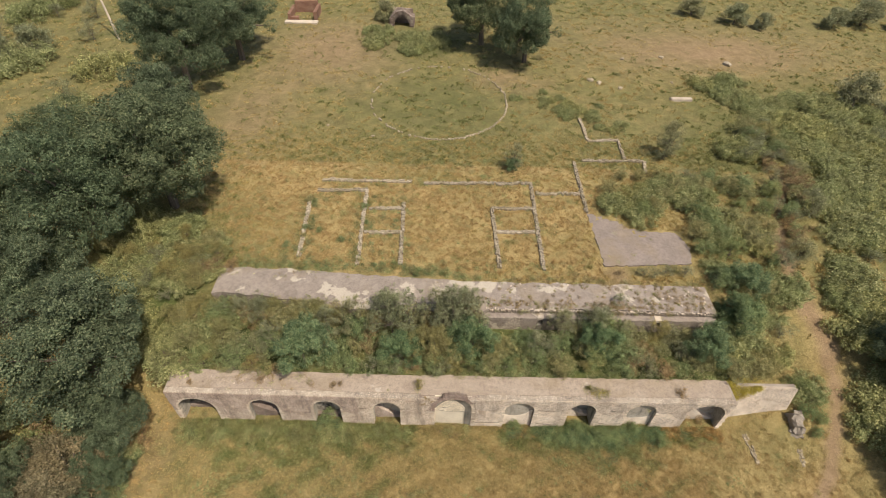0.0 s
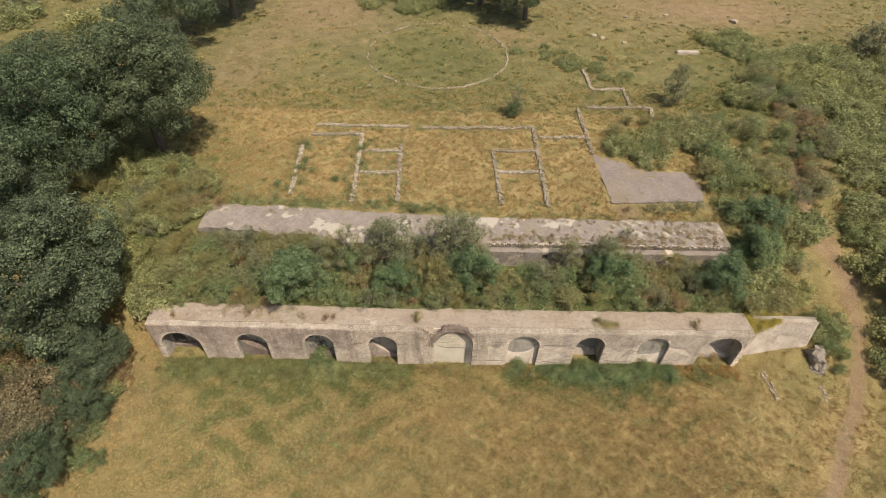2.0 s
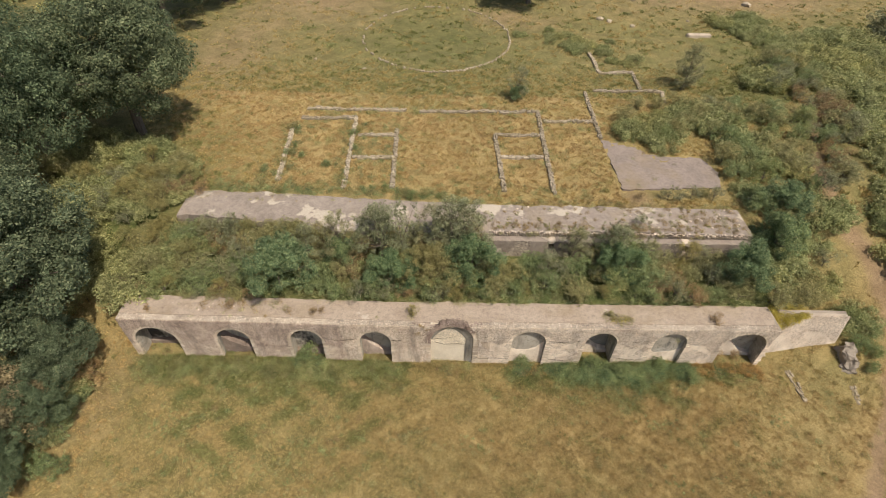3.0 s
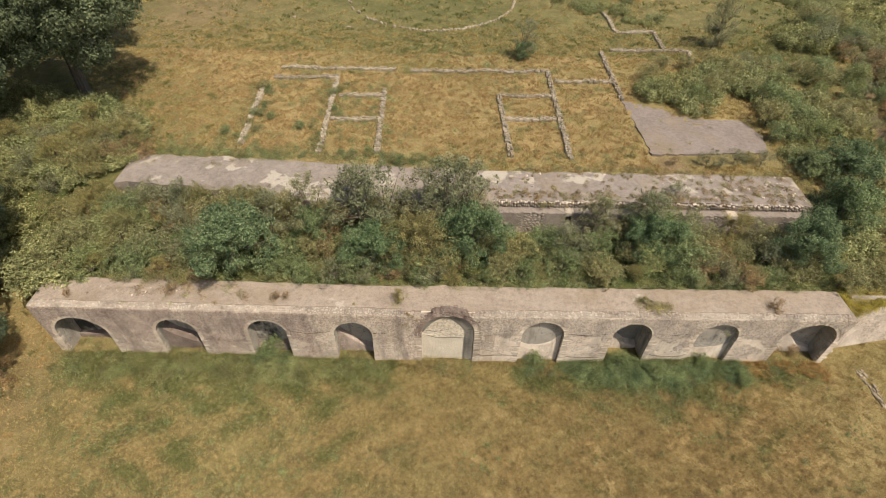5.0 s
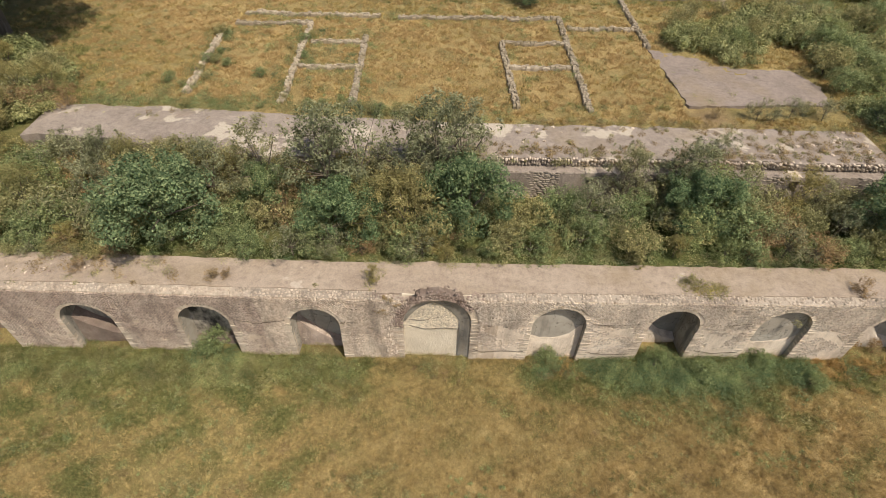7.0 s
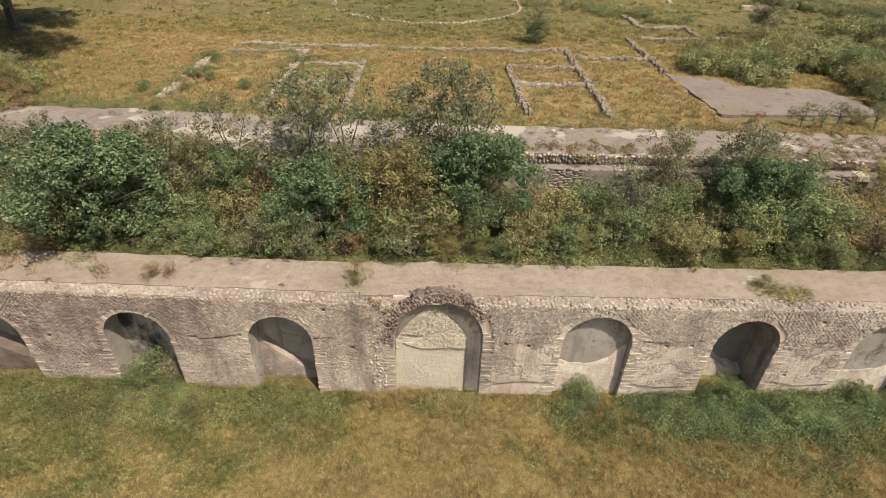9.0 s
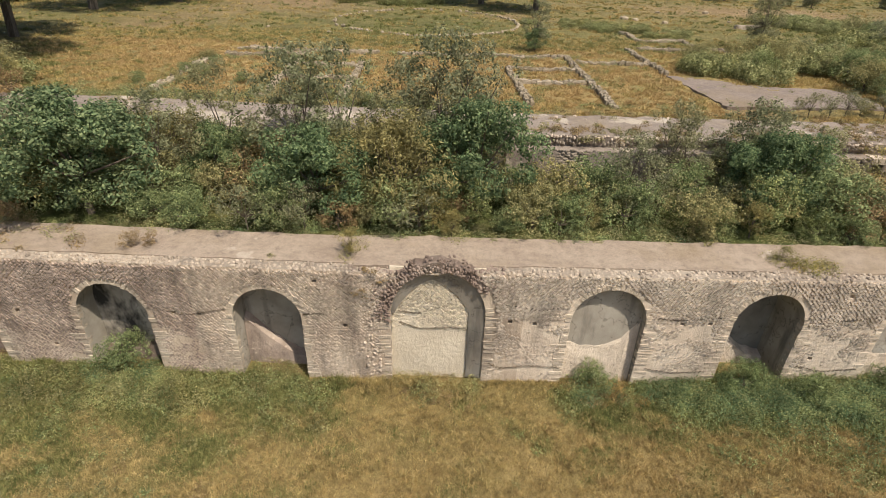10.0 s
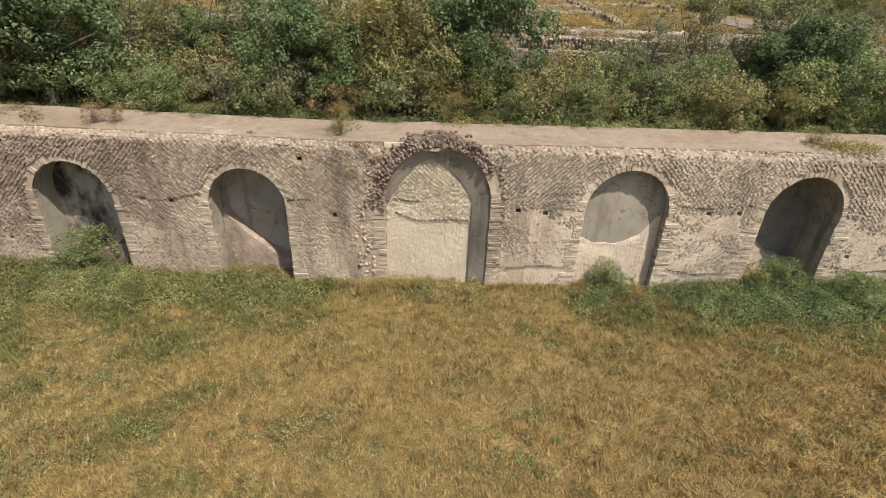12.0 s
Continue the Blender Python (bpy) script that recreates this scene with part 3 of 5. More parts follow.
def plant(name, label, category, group, seed, count, rx, rz, z0, small, big, leaves, size, leaf, trunk=0.2, ratio=0.55, limbs=7, floor=0.03):
    """A tree or bush: tapered trunk with limbs, and a crown of many leaves."""
    rng = np.random.default_rng(seed)
    ob = thing(name, (0, 0, -500), label, category, group)
    me, lob = crown_mesh("crown", rng, count, rx, rz, z0, small, big, leaves, size, leaf, ratio, floor)
    part_mesh("crown", me, ob)
    bm = bmesh.new()
    fork = Vector((rng.normal(0, 0.05), rng.normal(0, 0.05), max(0.15, z0 - rz * 0.55)))
    crotch = limb(bm, (0, 0, -0.3), fork, trunk, trunk * 0.75)
    for k in range(min(limbs, len(lob))):
        limb(bm, fork, lob[k, :3], trunk * 0.5, trunk * 0.08, 6, crotch)
    part("trunk", bm, M_BARK, ob)
    return ob


def scatter(proto, spots, seed, lift=0.0):
    """Copies of a plant at spots of x, y, scale (and height of its foot); the first one is the plant itself."""
    rng = random.Random(seed)
    for k, spot in enumerate(spots):
        x, y, s = spot[:3]
        z = spot[3] if len(spot) > 3 else float(ground_z(x, y))
        m = pose(x, y, z + lift, rng.uniform(-4, 4), rng.uniform(-4, 4), rng.uniform(0, 360)) @ Matrix.Diagonal((s * rng.uniform(0.92, 1.08), s * rng.uniform(0.92, 1.08), s * rng.uniform(0.92, 1.1), 1))
        ob = proto if k == 0 else copy_thing(proto, Matrix.Identity(4))
        ob.matrix_basis = m


oak_a = plant("oak_tree", "large dark green oak tree with a dense crown", "tree", "oaks at the meadow edge", 11, 62, 3.75, 2.9, 5.0, 0.65, 1.35, 64000, 0.135, L_OAK, 0.3, floor=0.8)
oak_b = plant("oak_tree", "large dark green oak tree with a dense crown", "tree", "oaks at the meadow edge", 12, 64, 4.05, 2.9, 5.0, 0.65, 1.35, 66000, 0.135, L_OAK, 0.32, floor=0.8)
scatter(oak_a, [(-22.0, 15.5, 1.17), (-24.5, 21.5, 1.0), (-27.5, 34.5, 1.15), (-21.8, 1.3, 1.02), (-29.0, 4.5, 1.0), (-27.0, -3.5, 0.85), (-23.6, -5.5, 0.5), (-20.4, -1.4, 0.52), (-19.7, -4.3, 0.36), (-20.2, -7.4, 0.42), (29.4, 3.4, 0.64), (3.6, 47.0, 1.1)], 1)
scatter(oak_b, [(-26.5, 12.0, 1.05), (-29.5, 17.5, 0.9), (-24.0, 41.5, 1.1), (-33.0, 11.5, 1.0), (-26.5, 5.5, 0.9), (-33.0, -1.0, 0.9), (8.4, 42.6, 0.9), (28.3, -3.2, 0.58), (33.0, -1.0, 0.7)], 2)
dry_tree = plant("tree", "half-withered brownish tree with a rounded crown", "tree", "trees at the meadow edge", 13, 26, 1.7, 1.2, 2.2, 0.4, 0.85, 12000, 0.12, L_DRYTREE, 0.16, floor=0.5)
scatter(dry_tree, [(-21.4, -4.2, 1.0), (-22.0, -6.2, 0.95), (-23.0, -3.6, 0.85), (-20.9, -5.9, 0.85), (-22.4, -4.8, 0.9), (-21.4, -7.8, 0.9), (-23.6, -5.2, 0.8)], 8)

# shrubs and young trees
fig = plant("broadleaf_tree", "small dense dark green broadleaf tree in the filled corridor", "tree", "corridor trees", 21, 44, 1.25, 0.95, 1.25, 0.24, 0.46, 20000, 0.066, L_FIG, 0.07)
shrub = plant("shrub", "olive green shrub with small leaves growing among ruins", "shrub", "corridor shrubs", 22, 22, 0.75, 0.5, 0.6, 0.25, 0.45, 5400, 0.056, L_SHRUB, 0.035)
dark_shrub = plant("shrub", "dense green shrub growing among ruins", "shrub", "corridor shrubs", 23, 24, 0.8, 0.55, 0.65, 0.25, 0.45, 5600, 0.057, L_BRAMBLE, 0.035)
yellow_shrub = plant("broom", "yellow-green broom shrub growing among ruins", "shrub", "corridor shrubs", 24, 22, 0.65, 0.75, 0.9, 0.22, 0.4, 5400, 0.056, L_YELLOW, 0.035, 0.35)
dry_shrub = plant("dry_bush", "withered brown shrub with thin twigs", "shrub", "dry shrubs", 25, 20, 0.7, 0.5, 0.6, 0.2, 0.4, 1900, 0.08, L_DRY, 0.03, 0.3, 16)
grey_shrub = plant("shrub", "thin grey-green shrub with bare twigs", "shrub", "dry shrubs", 26, 20, 0.7, 0.7, 0.8, 0.2, 0.42, 1700, 0.08, L_GREY, 0.03, 0.35, 18)
sapling = plant("sapling", "slender grey-green sapling with a sparse crown", "tree", "saplings", 27, 34, 0.95, 1.1, 1.8, 0.18, 0.40, 4200, 0.07, L_GREY, 0.045, 0.5, 14)
bramble = plant("bramble", "low spreading green bramble thicket", "bramble", "bramble thickets", 28, 40, 1.5, 0.3, 0.3, 0.25, 0.6, 7600, 0.105, L_THICKET, 0.03)
olive_bramble = plant("bramble", "low spreading olive green bramble thicket", "bramble", "bramble thickets", 29, 40, 1.5, 0.36, 0.36, 0.25, 0.6, 7600, 0.105, L_THICKET, 0.03)
olive_tree = plant("olive_tree", "small silvery olive tree in the dry field", "tree", "field trees", 30, 34, 1.25, 0.95, 1.1, 0.35, 0.6, 6400, 0.12, L_GREY, 0.1)

pick = random.Random(77)
spots = {"shrub": [], "dark": [], "yellow": [], "dry": [], "grey": [], "sapling": [], "bramble": [], "olive": []}
weeds = {"shrub": [], "dark": [], "yellow": [], "dry": [], "grey": [], "bramble": []}
# the filled corridor between the arcade and the terrace
for k in range(42):
    for row, y in enumerate((2.2, 3.3, 4.4)):
        x = -16.8 + k * 0.83 + pick.uniform(-0.35, 0.35)
        yy = y + pick.uniform(-0.35, 0.35) + (0.8 if row == 2 and x < 1.5 else 0.0)
        if row == 0 and -11.4 < x < -8.3:
            continue
        if row == 2 and x > 1.5 and pick.random() < 0.35:
            continue
        low = (0.95, 1.1, 1.3)[row] if x < 1.5 else (0.85, 1.0, 0.95)[row]
        low *= 0.85 if -8.3 < x < -4.5 else 1.0
        if pick.random() < 0.1:
            continue
        kind = pick.choices(["shrub", "dark", "yellow", "dry", "grey"], [5, 4, 1.3, 1.4, 1.8] if x < 2 else [5, 5, 1.1, 0.8, 1.2])[0]
        spots[kind].append((x, yy, low * pick.uniform(0.65, 1.3)))
spots["dark"] += [(9.6, 4.5, 1.5), (10.6, 3.0, 1.3), (10.0, 3.9, 1.5), (8.6, 3.0, 1.2)]
spots["sapling"] += [(9.4, 4.8, 1.1), (11.0, 4.2, 0.8)]
spots["yellow"] += [(8.3, 0.8, 0.30, 3.28), (-2.15, 0.75, 0.38, 3.26), (0.3, 1.75, 0.42, 3.26)]
scatter(fig, [(-9.4, 2.6, 1.5), (-3.2, 2.7, 1.08), (1.0, 3.2, 1.3), (9.3, 3.6, 1.05), (16.2, 3.2, 1.15), (19.0, 5.6, 1.25), (20.2, 8.4, 1.15), (-6.4, 4.2, 0.9), (5.2, 21.4, 0.5)], 3)
spots["yellow"] += [(-1.1, 2.5, 1.75), (-1.7, 3.0, 1.45), (-0.8, 3.2, 1.5), (-0.2, 2.0, 0.7), (16.0, 16.2, 0.9), (-19.5, 8.0, 1.1), (-18.6, 5.2, 1.0)]
spots["sapling"] += [(-4.0, 4.3, 1.5), (-3.0, 4.6, 1.3), (-6.3, 4.6, 1.15), (-0.2, 4.7, 1.6), (0.7, 4.9, 1.45), (-0.9, 5.0, 1.3), (-9.8, 5.4, 0.8), (-13.0, 5.6, 0.7), (9.0, 4.7, 0.95), (5.2, 3.4, 0.85), (-11.5, 3.2, 0.9), (5.2, 21.5, 0.9), (14.0, 4.4, 0.6), (-8.2, 4.2, 0.95)]
spots["dry"] += [(-5.6, 3.6, 1.2), (12.3, 3.2, 1.1), (-12.5, 1.9, 0.8), (-10.9, 1.6, 0.7), (-21.0, -2.2, 1.3), (-23.5, -1.2, 1.5), (-21.5, -4.0, 1.4), (28.6, 18.8, 1.6), (29.2, 21.0, 1.3)]
spots["sapling"] += [(19.1, 23.8, 1.15), (19.8, 24.4, 0.95)]
spots["grey"] += [(19.2, 23.6, 1.0), (20.0, 24.2, 1.0), (28.8, 16.0, 1.3), (29.3, 17.5, 1.2), (34.0, 13.0, 1.5)]
# slope beside the left end
for _ in range(62):
    x, y = pick.uniform(-26, -16.8), pick.uniform(2.0, 14.5)
    if y < 6 and x < -22 or (x > -16.9 and y > 5.5):
        continue
    spots[pick.choices(["bramble", "olive", "shrub", "yellow"], [4, 4, 2, 0.8])[0]].append((x, y, pick.uniform(0.7, 1.15)))
for _ in range(14):
    spots[pick.choices(["dry", "grey", "shrub", "dark"], [5, 3, 4, 2])[0]].append((pick.uniform(-25, -19.6), pick.uniform(-6.5, 0.3), pick.uniform(1.2, 1.8)))
for _ in range(16):
    spots[pick.choice(["olive", "shrub", "dry", "dark"])].append((pick.uniform(-26, -19.5), pick.uniform(-6, -0.5), pick.uniform(0.8, 1.3)))
# thicket beside the right end, between wall, pad and path
for _ in range(70):
    x, y = pick.uniform(17.9, 24.2), pick.uniform(2.0, 21.0)
    if off_path(np.array(x), np.array(y)) < 1.5:
        continue
    spots[pick.choices(["bramble", "dark", "shrub", "olive", "grey", "yellow", "dry"], [5, 4, 5, 4, 1.0, 0.6, 0.4])[0]].append((x, y, pick.uniform(0.7, 1.25)))
for _ in range(22):
    x, y = pick.uniform(12.4, 20), pick.uniform(15.2, 20.8)
    if x < 14.5 and y < 16.4:
        continue
    spots[pick.choice(["bramble", "olive", "dark", "shrub", "shrub"])].append((x, y, pick.uniform(0.7, 1.1)))
for x, y in ((11.8, 9.2), (13.5, 9.1), (15.0, 9.3), (16.4, 9.2), (15.8, 9.6), (14.2, 9.0)):
    spots[pick.choice(["shrub", "grey", "dry"])].append((x, y, pick.uniform(0.45, 0.7)))
# beyond the path
for _ in range(190):
    x, y = pick.uniform(25.5, 48), pick.uniform(-4, 36)
    if off_path(np.array(x), np.array(y)) < 2.2 or y > 0.75 * (x - 22) + 24 or (x > 40 and y < 12):
        continue
    spots[pick.choices(["bramble", "olive", "grey"], [5, 6, 0.6])[0]].append((x, y, pick.uniform(0.8, 1.5)))
for k in range(44):
    spots[pick.choice(["bramble", "bramble", "olive"])].append((26.5 + k * 0.16 + abs(pick.gauss(0, 2.6)), 39.5 - k * 0.38, pick.uniform(0.5, 1.0)))
# scrub closing in on the upper path
for k in range(46):
    y = 10.5 + 0.42 * k
    x = float(np.interp(y, [p[1] for p in PATH_LINE], [p[0] for p in PATH_LINE])) + pick.choice((-1, 1)) * pick.uniform(0.55, 1.5)
    spots[pick.choice(["grey", "shrub", "dry", "dark", "shrub", "grey"])].append((x, y, pick.uniform(0.7, 1.25)))
# patches on the upper field
for k in range(26):
    spots["bramble"].append((8.6 + k * 0.27 + pick.gauss(0, 0.9), 35.0 - k * 0.27 + pick.gauss(0, 0.9), pick.uniform(0.3, 0.6)))
for _ in range(14):
    spots["bramble"].append((pick.uniform(-10, -1), pick.uniform(44, 51), pick.uniform(0.7, 1.1)))
for _ in range(40):
    x = pick.uniform(-15, 3)
    weeds[pick.choice(["bramble", "dark", "shrub"])].append((x, 9.3 - 0.045 * (x + 15) + pick.uniform(-0.1, 0.5), pick.uniform(0.25, 0.5)))
for _ in range(60):
    weeds[pick.choice(["dark", "shrub", "shrub"])].append((pick.uniform(-11, 10), pick.uniform(10, 19), pick.uniform(0.15, 0.4)))
for _ in range(130):
    weeds[pick.choice(["dark", "shrub", "grey"])].append((pick.uniform(-17, 24), pick.uniform(20, 44), pick.uniform(0.2, 0.5)))
for _ in range(90):
    x = pick.uniform(2.2, 17.4)
    weeds[pick.choice(["dry", "yellow", "grey"])].append((x, pick.choice((pick.gauss(6.2, 0.2), pick.gauss(8.35, 0.15), pick.gauss(5.7, 0.1))), pick.uniform(0.14, 0.3), 4.7))
# far bushes
for _ in range(26):
    spots[pick.choice(["olive", "grey", "bramble"])].append((pick.uniform(-66, -36), pick.uniform(24, 66), pick.uniform(1.0, 2.2)))
# along the foot of the arcade
for cx, wide, n, deep in ((-11.5, 12.0, 110, 0.8), (8.5, 5.6, 90, 0.9), (4.2, 2.2, 12, 0.5), (12.6, 2.6, 16, 0.6), (-4.0, 3.5, 16, 0.35), (0.0, 2.0, 10, 0.2)):
    for _ in range(n):
        x = cx + pick.uniform(-1, 1) * wide / 2
        kind = pick.choice(["shrub", "shrub", "shrub", "yellow", "dark"]) if x < 3 else pick.choice(["dark", "dark", "bramble"])
        weeds[kind].append((x, -0.15 - abs(pick.gauss(0, deep)), pick.uniform(0.2, 0.5)))
for _ in range(170):
    weeds[pick.choice(["dark", "shrub", "shrub", "yellow", "dry"])].append((pick.uniform(-24, 22), pick.uniform(-7.5, -0.8), pick.uniform(0.1, 0.3)))
for k4 in range(12):
    weeds["shrub"].append((-1.2 - 0.18 * k4, -3.9 - 0.07 * k4 + pick.gauss(0, 0.06), pick.uniform(0.12, 0.22)))
    weeds["dark"].append((pick.gauss(-6.6, 0.8), pick.gauss(-5.4, 0.4), pick.uniform(0.08, 0.22)))
spots["dark"] += [(4.1, -0.1, 0.6), (7.7, -0.35, 0.65), (9.3, -0.5, 0.6), (11.4, -0.2, 0.5), (-8.1, 0.25, 0.75), (12.9, -1.1, 0.5)]
spots["dark"] += [(22.7, 0.7, 0.75), (23.3, 1.4, 0.8), (22.6, 2.1, 0.85), (22.9, -0.5, 0.5), (23.4, 0.3, 0.6)]
spots["dry"] += [(14.9, 0.35, 0.55), (15.9, 0.45, 0.5)]
weeds["shrub"] += [(-1.05, 0.1, 0.5), (0.95, 0.05, 0.3), (-0.3, 0.15, 0.25), (0.4, 0.1, 0.25), (-4.5, 0.1, 0.4), (-3.7, 0.05, 0.4)]
for _ in range(150):
    weeds[pick.choice(["dry", "yellow", "dry"])].append((pick.uniform(2.0, 17.4), pick.choice((pick.uniform(5.9, 6.7), pick.uniform(5.9, 6.7), pick.uniform(6.5, 8.4))), pick.uniform(0.08, 0.22), 4.82))
for _ in range(60):
    x = pick.uniform(-15.5, 2)
    weeds[pick.choice(["dry", "yellow", "shrub"])].append((x, pick.choice((6.3 - 0.05 * (x + 15), 8.7 - 0.04 * (x + 15))) + pick.gauss(0, 0.25), pick.uniform(0.06, 0.2), 4.78))
for _ in range(150):
    x, y = pick.choice(((pick.uniform(-12, -3.5), pick.uniform(9.4, 18.5)), (pick.uniform(-14, 10), abs(pick.gauss(0, 0.9)) + 9.0)))
    weeds[pick.choice(["dark", "bramble", "shrub"])].append((x, y, pick.uniform(0.1, 0.3)))
for _ in range(150):
    x = pick.uniform(3.5, 17.6)
    weeds[pick.choice(["dry", "dry", "grey", "yellow"])].append((x, pick.choice((pick.uniform(5.9, 6.6), pick.gauss(8.4, 0.25))) if x < 11 else pick.uniform(5.9, 8.5), pick.uniform(0.1, 0.28), 4.82))
for _ in range(26):
    spots[pick.choice(["olive", "bramble", "shrub", "shrub", "dry", "yellow"])].append((pick.uniform(-18.5, -15.4), pick.uniform(4.8, 6.6) if pick.random() < 0.6 else pick.uniform(6.6, 10.0) - 0.0, pick.uniform(0.7, 1.2)))
for _ in range(18):
    spots[pick.choice(["shrub", "dark", "shrub", "grey", "dry"])].append((pick.uniform(-16, -3), pick.uniform(5.0, 5.7), pick.uniform(0.9, 1.25)))
# thin tall growth half hiding the terrace's middle
for _ in range(26):
    spots[pick.choice(["grey", "grey", "dry", "sapling", "shrub", "yellow"])].append((pick.uniform(-6.5, 2.6), pick.uniform(4.9, 6.2), pick.uniform(0.75, 1.15)))
spots["sapling"] += [(6.9, 4.7, 0.9), (7.4, 4.9, 0.8), (11.2, 6.6, 0.75), (-12.6, 5.7, 0.8), (-14.0, 5.9, 0.8)]
for _ in range(90):
    x = pick.choice((pick.uniform(-15, -8), pick.uniform(-15, 10)))
    weeds[pick.choice(["dark", "shrub", "bramble"])].append((x, 9.25 - 0.05 * (x + 15) + abs(pick.gauss(0, 0.7)), pick.uniform(0.2, 0.42)))
# rank growth at the terrace's ends, in the niches and behind the arcade
for _ in range(34):
    spots[pick.choice(["olive", "bramble", "shrub", "grey", "yellow"])].append((pick.uniform(-21.5, -16.6), pick.uniform(6.2, 10.5), pick.uniform(0.6, 1.0)))
for _ in range(60):
    weeds[pick.choice(["shrub", "dry", "yellow", "dark"])].append((pick.uniform(17.5, 19.5), pick.uniform(5.0, 9.4), pick.uniform(0.2, 0.4)))
for _ in range(150):
    weeds[pick.choice(["shrub", "dark", "bramble", "grey"])].append((pick.uniform(-17, 17), pick.uniform(1.6, 2.3), pick.uniform(0.15, 0.4)))
for cx, w, crown, depth in ARCHES:
    for _ in range(16 if depth > 0.4 else 7):
        weeds[pick.choice(["shrub", "dry", "dark", "yellow"])].append((cx + pick.uniform(-0.45, 0.45) * w, pick.uniform(-0.2, depth - 0.1), pick.uniform(0.1, 0.3)))
for k in range(22):
    x = -16.4 + 0.5 * k + pick.uniform(-0.2, 0.2)
    spots[pick.choice(["shrub", "grey", "dry", "dark", "yellow"])].append((x, 6.1 - 0.1 * (x + 16) + pick.uniform(-0.3, 0.2), pick.uniform(0.95, 1.3)))
for _ in range(9):
    spots[pick.choice(["dark", "dry", "shrub"])].append((pick.uniform(-20.5, -18.4), pick.uniform(-6.5, -1.0), pick.uniform(0.8, 1.2)))
for _ in range(46):
    weeds[pick.choice(["dry", "dry", "grey", "shrub"])].append((pick.uniform(-14.5, -8.5), pick.choice((pick.uniform(0.9, 1.5), pick.uniform(0.3, 1.5))), pick.uniform(0.08, 0.26), 3.38))
for _ in range(80):
    weeds[pick.choice(["dark", "bramble", "shrub"])].append((pick.uniform(-15, -4), pick.uniform(-6.8, -2.2), pick.uniform(0.08, 0.24)))
for _ in range(60):
    weeds[pick.choice(["dark", "bramble", "shrub"])].append((pick.choice((pick.uniform(5.5, 11.2), pick.uniform(-15, -6))), pick.uniform(-1.3, -0.1), pick.uniform(0.28, 0.5)))
# undergrowth in the corridor, and ivy over the gap beside the last arch
for _ in range(190):
    x, y = pick.uniform(-17, 17), pick.uniform(1.65, 5.2)
    if not (-11.4 < x < -8.3 and y < 2.7):
        weeds[pick.choice(["dark", "shrub", "bramble", "shrub"])].append((x, y, pick.uniform(0.3, 0.55)))
weeds["lime"] = []
for _ in range(110):
    x = pick.uniform(17.2, 19.2)
    z = pick.uniform(1.7 + 0.75 * (x - 17.2), 3.35)
    weeds["lime"].append((x, 0.62 + 0.16 * z, pick.uniform(0.14, 0.26), z))
for _ in range(26):
    weeds["lime"].append((pick.uniform(17.1, 19.2), pick.uniform(1.3, 2.1), pick.uniform(0.2, 0.34), pick.uniform(3.1, 3.3)))
for _ in range(14):
    weeds["dry"].append((pick.uniform(-2.1, -1.2), pick.uniform(-0.08, 0.1), pick.uniform(0.05, 0.12), pick.uniform(2.3, 3.3)))
weeds["lime"] += [(8.5, 0.55, 0.26, 3.3), (8.8, 0.6, 0.3, 3.3), (9.15, 0.55, 0.27, 3.3)]
weeds["yellow"] += [(8.65, 0.7, 0.3, 3.32), (9.0, 0.7, 0.3, 3.32), (9.35, 0.6, 0.24, 3.32)]
# nettles before the eastern niches, leafy weeds before the western ones
weeds["nettle"] = []
for _ in range(170):
    x = pick.uniform(5.2, 13.2)
    weeds["nettle"].append((x, -0.15 - abs(pick.gauss(0, 0.75)) * (0.5 if x < 6.5 or x > 11 else 1.0), pick.uniform(0.22, 0.5)))
for x0, x1, n in ((3.6, 4.6, 10), (7.2, 8.8, 12), (12.6, 13.6, 10), (-8.6, -7.2, 12), (14.6, 15.0, 3)):
    for _ in range(n):
        weeds["nettle"].append((pick.uniform(x0, x1), pick.uniform(-0.6, 0.15), pick.uniform(0.25, 0.5)))
for _ in range(210):
    x = pick.uniform(-16.5, -2.4) if pick.random() < 0.6 else pick.uniform(-13.5, -6)
    weeds[pick.choice(["yellow", "yellow", "dark", "shrub", "dark"])].append((x, -0.1 - abs(pick.gauss(0, 0.85)), pick.uniform(0.14, 0.38)))
# rank green along the western rooms and the terrace's back edge
for _ in range(90):
    x, y = pick.choice(((pick.gauss(-7.0, 0.5), pick.uniform(9.6, 18)), (pick.gauss(-11.2, 0.6), pick.uniform(10, 17)), (pick.uniform(-12, -3.5), pick.uniform(9.1, 9.9)), (pick.uniform(-3.6, 1.0), pick.uniform(8.7, 9.4)), (pick.uniform(-6.8, -4.0), pick.uniform(12.5, 16.0))))
    weeds["nettle"].append((x, y, pick.uniform(0.16, 0.36)))
for _ in range(34):
    x, y = pick.choice(((pick.gauss(-7.0, 0.4), pick.uniform(9.6, 18)), (pick.gauss(-11.3, 0.5), pick.uniform(10, 17)), (pick.uniform(-12, -3.5), pick.uniform(9.2, 9.8)), (pick.uniform(-3.2, 1.0), pick.uniform(8.8, 9.4))))
    spots[pick.choice(["dark", "shrub"])].append((x, y, pick.uniform(0.2, 0.4)))
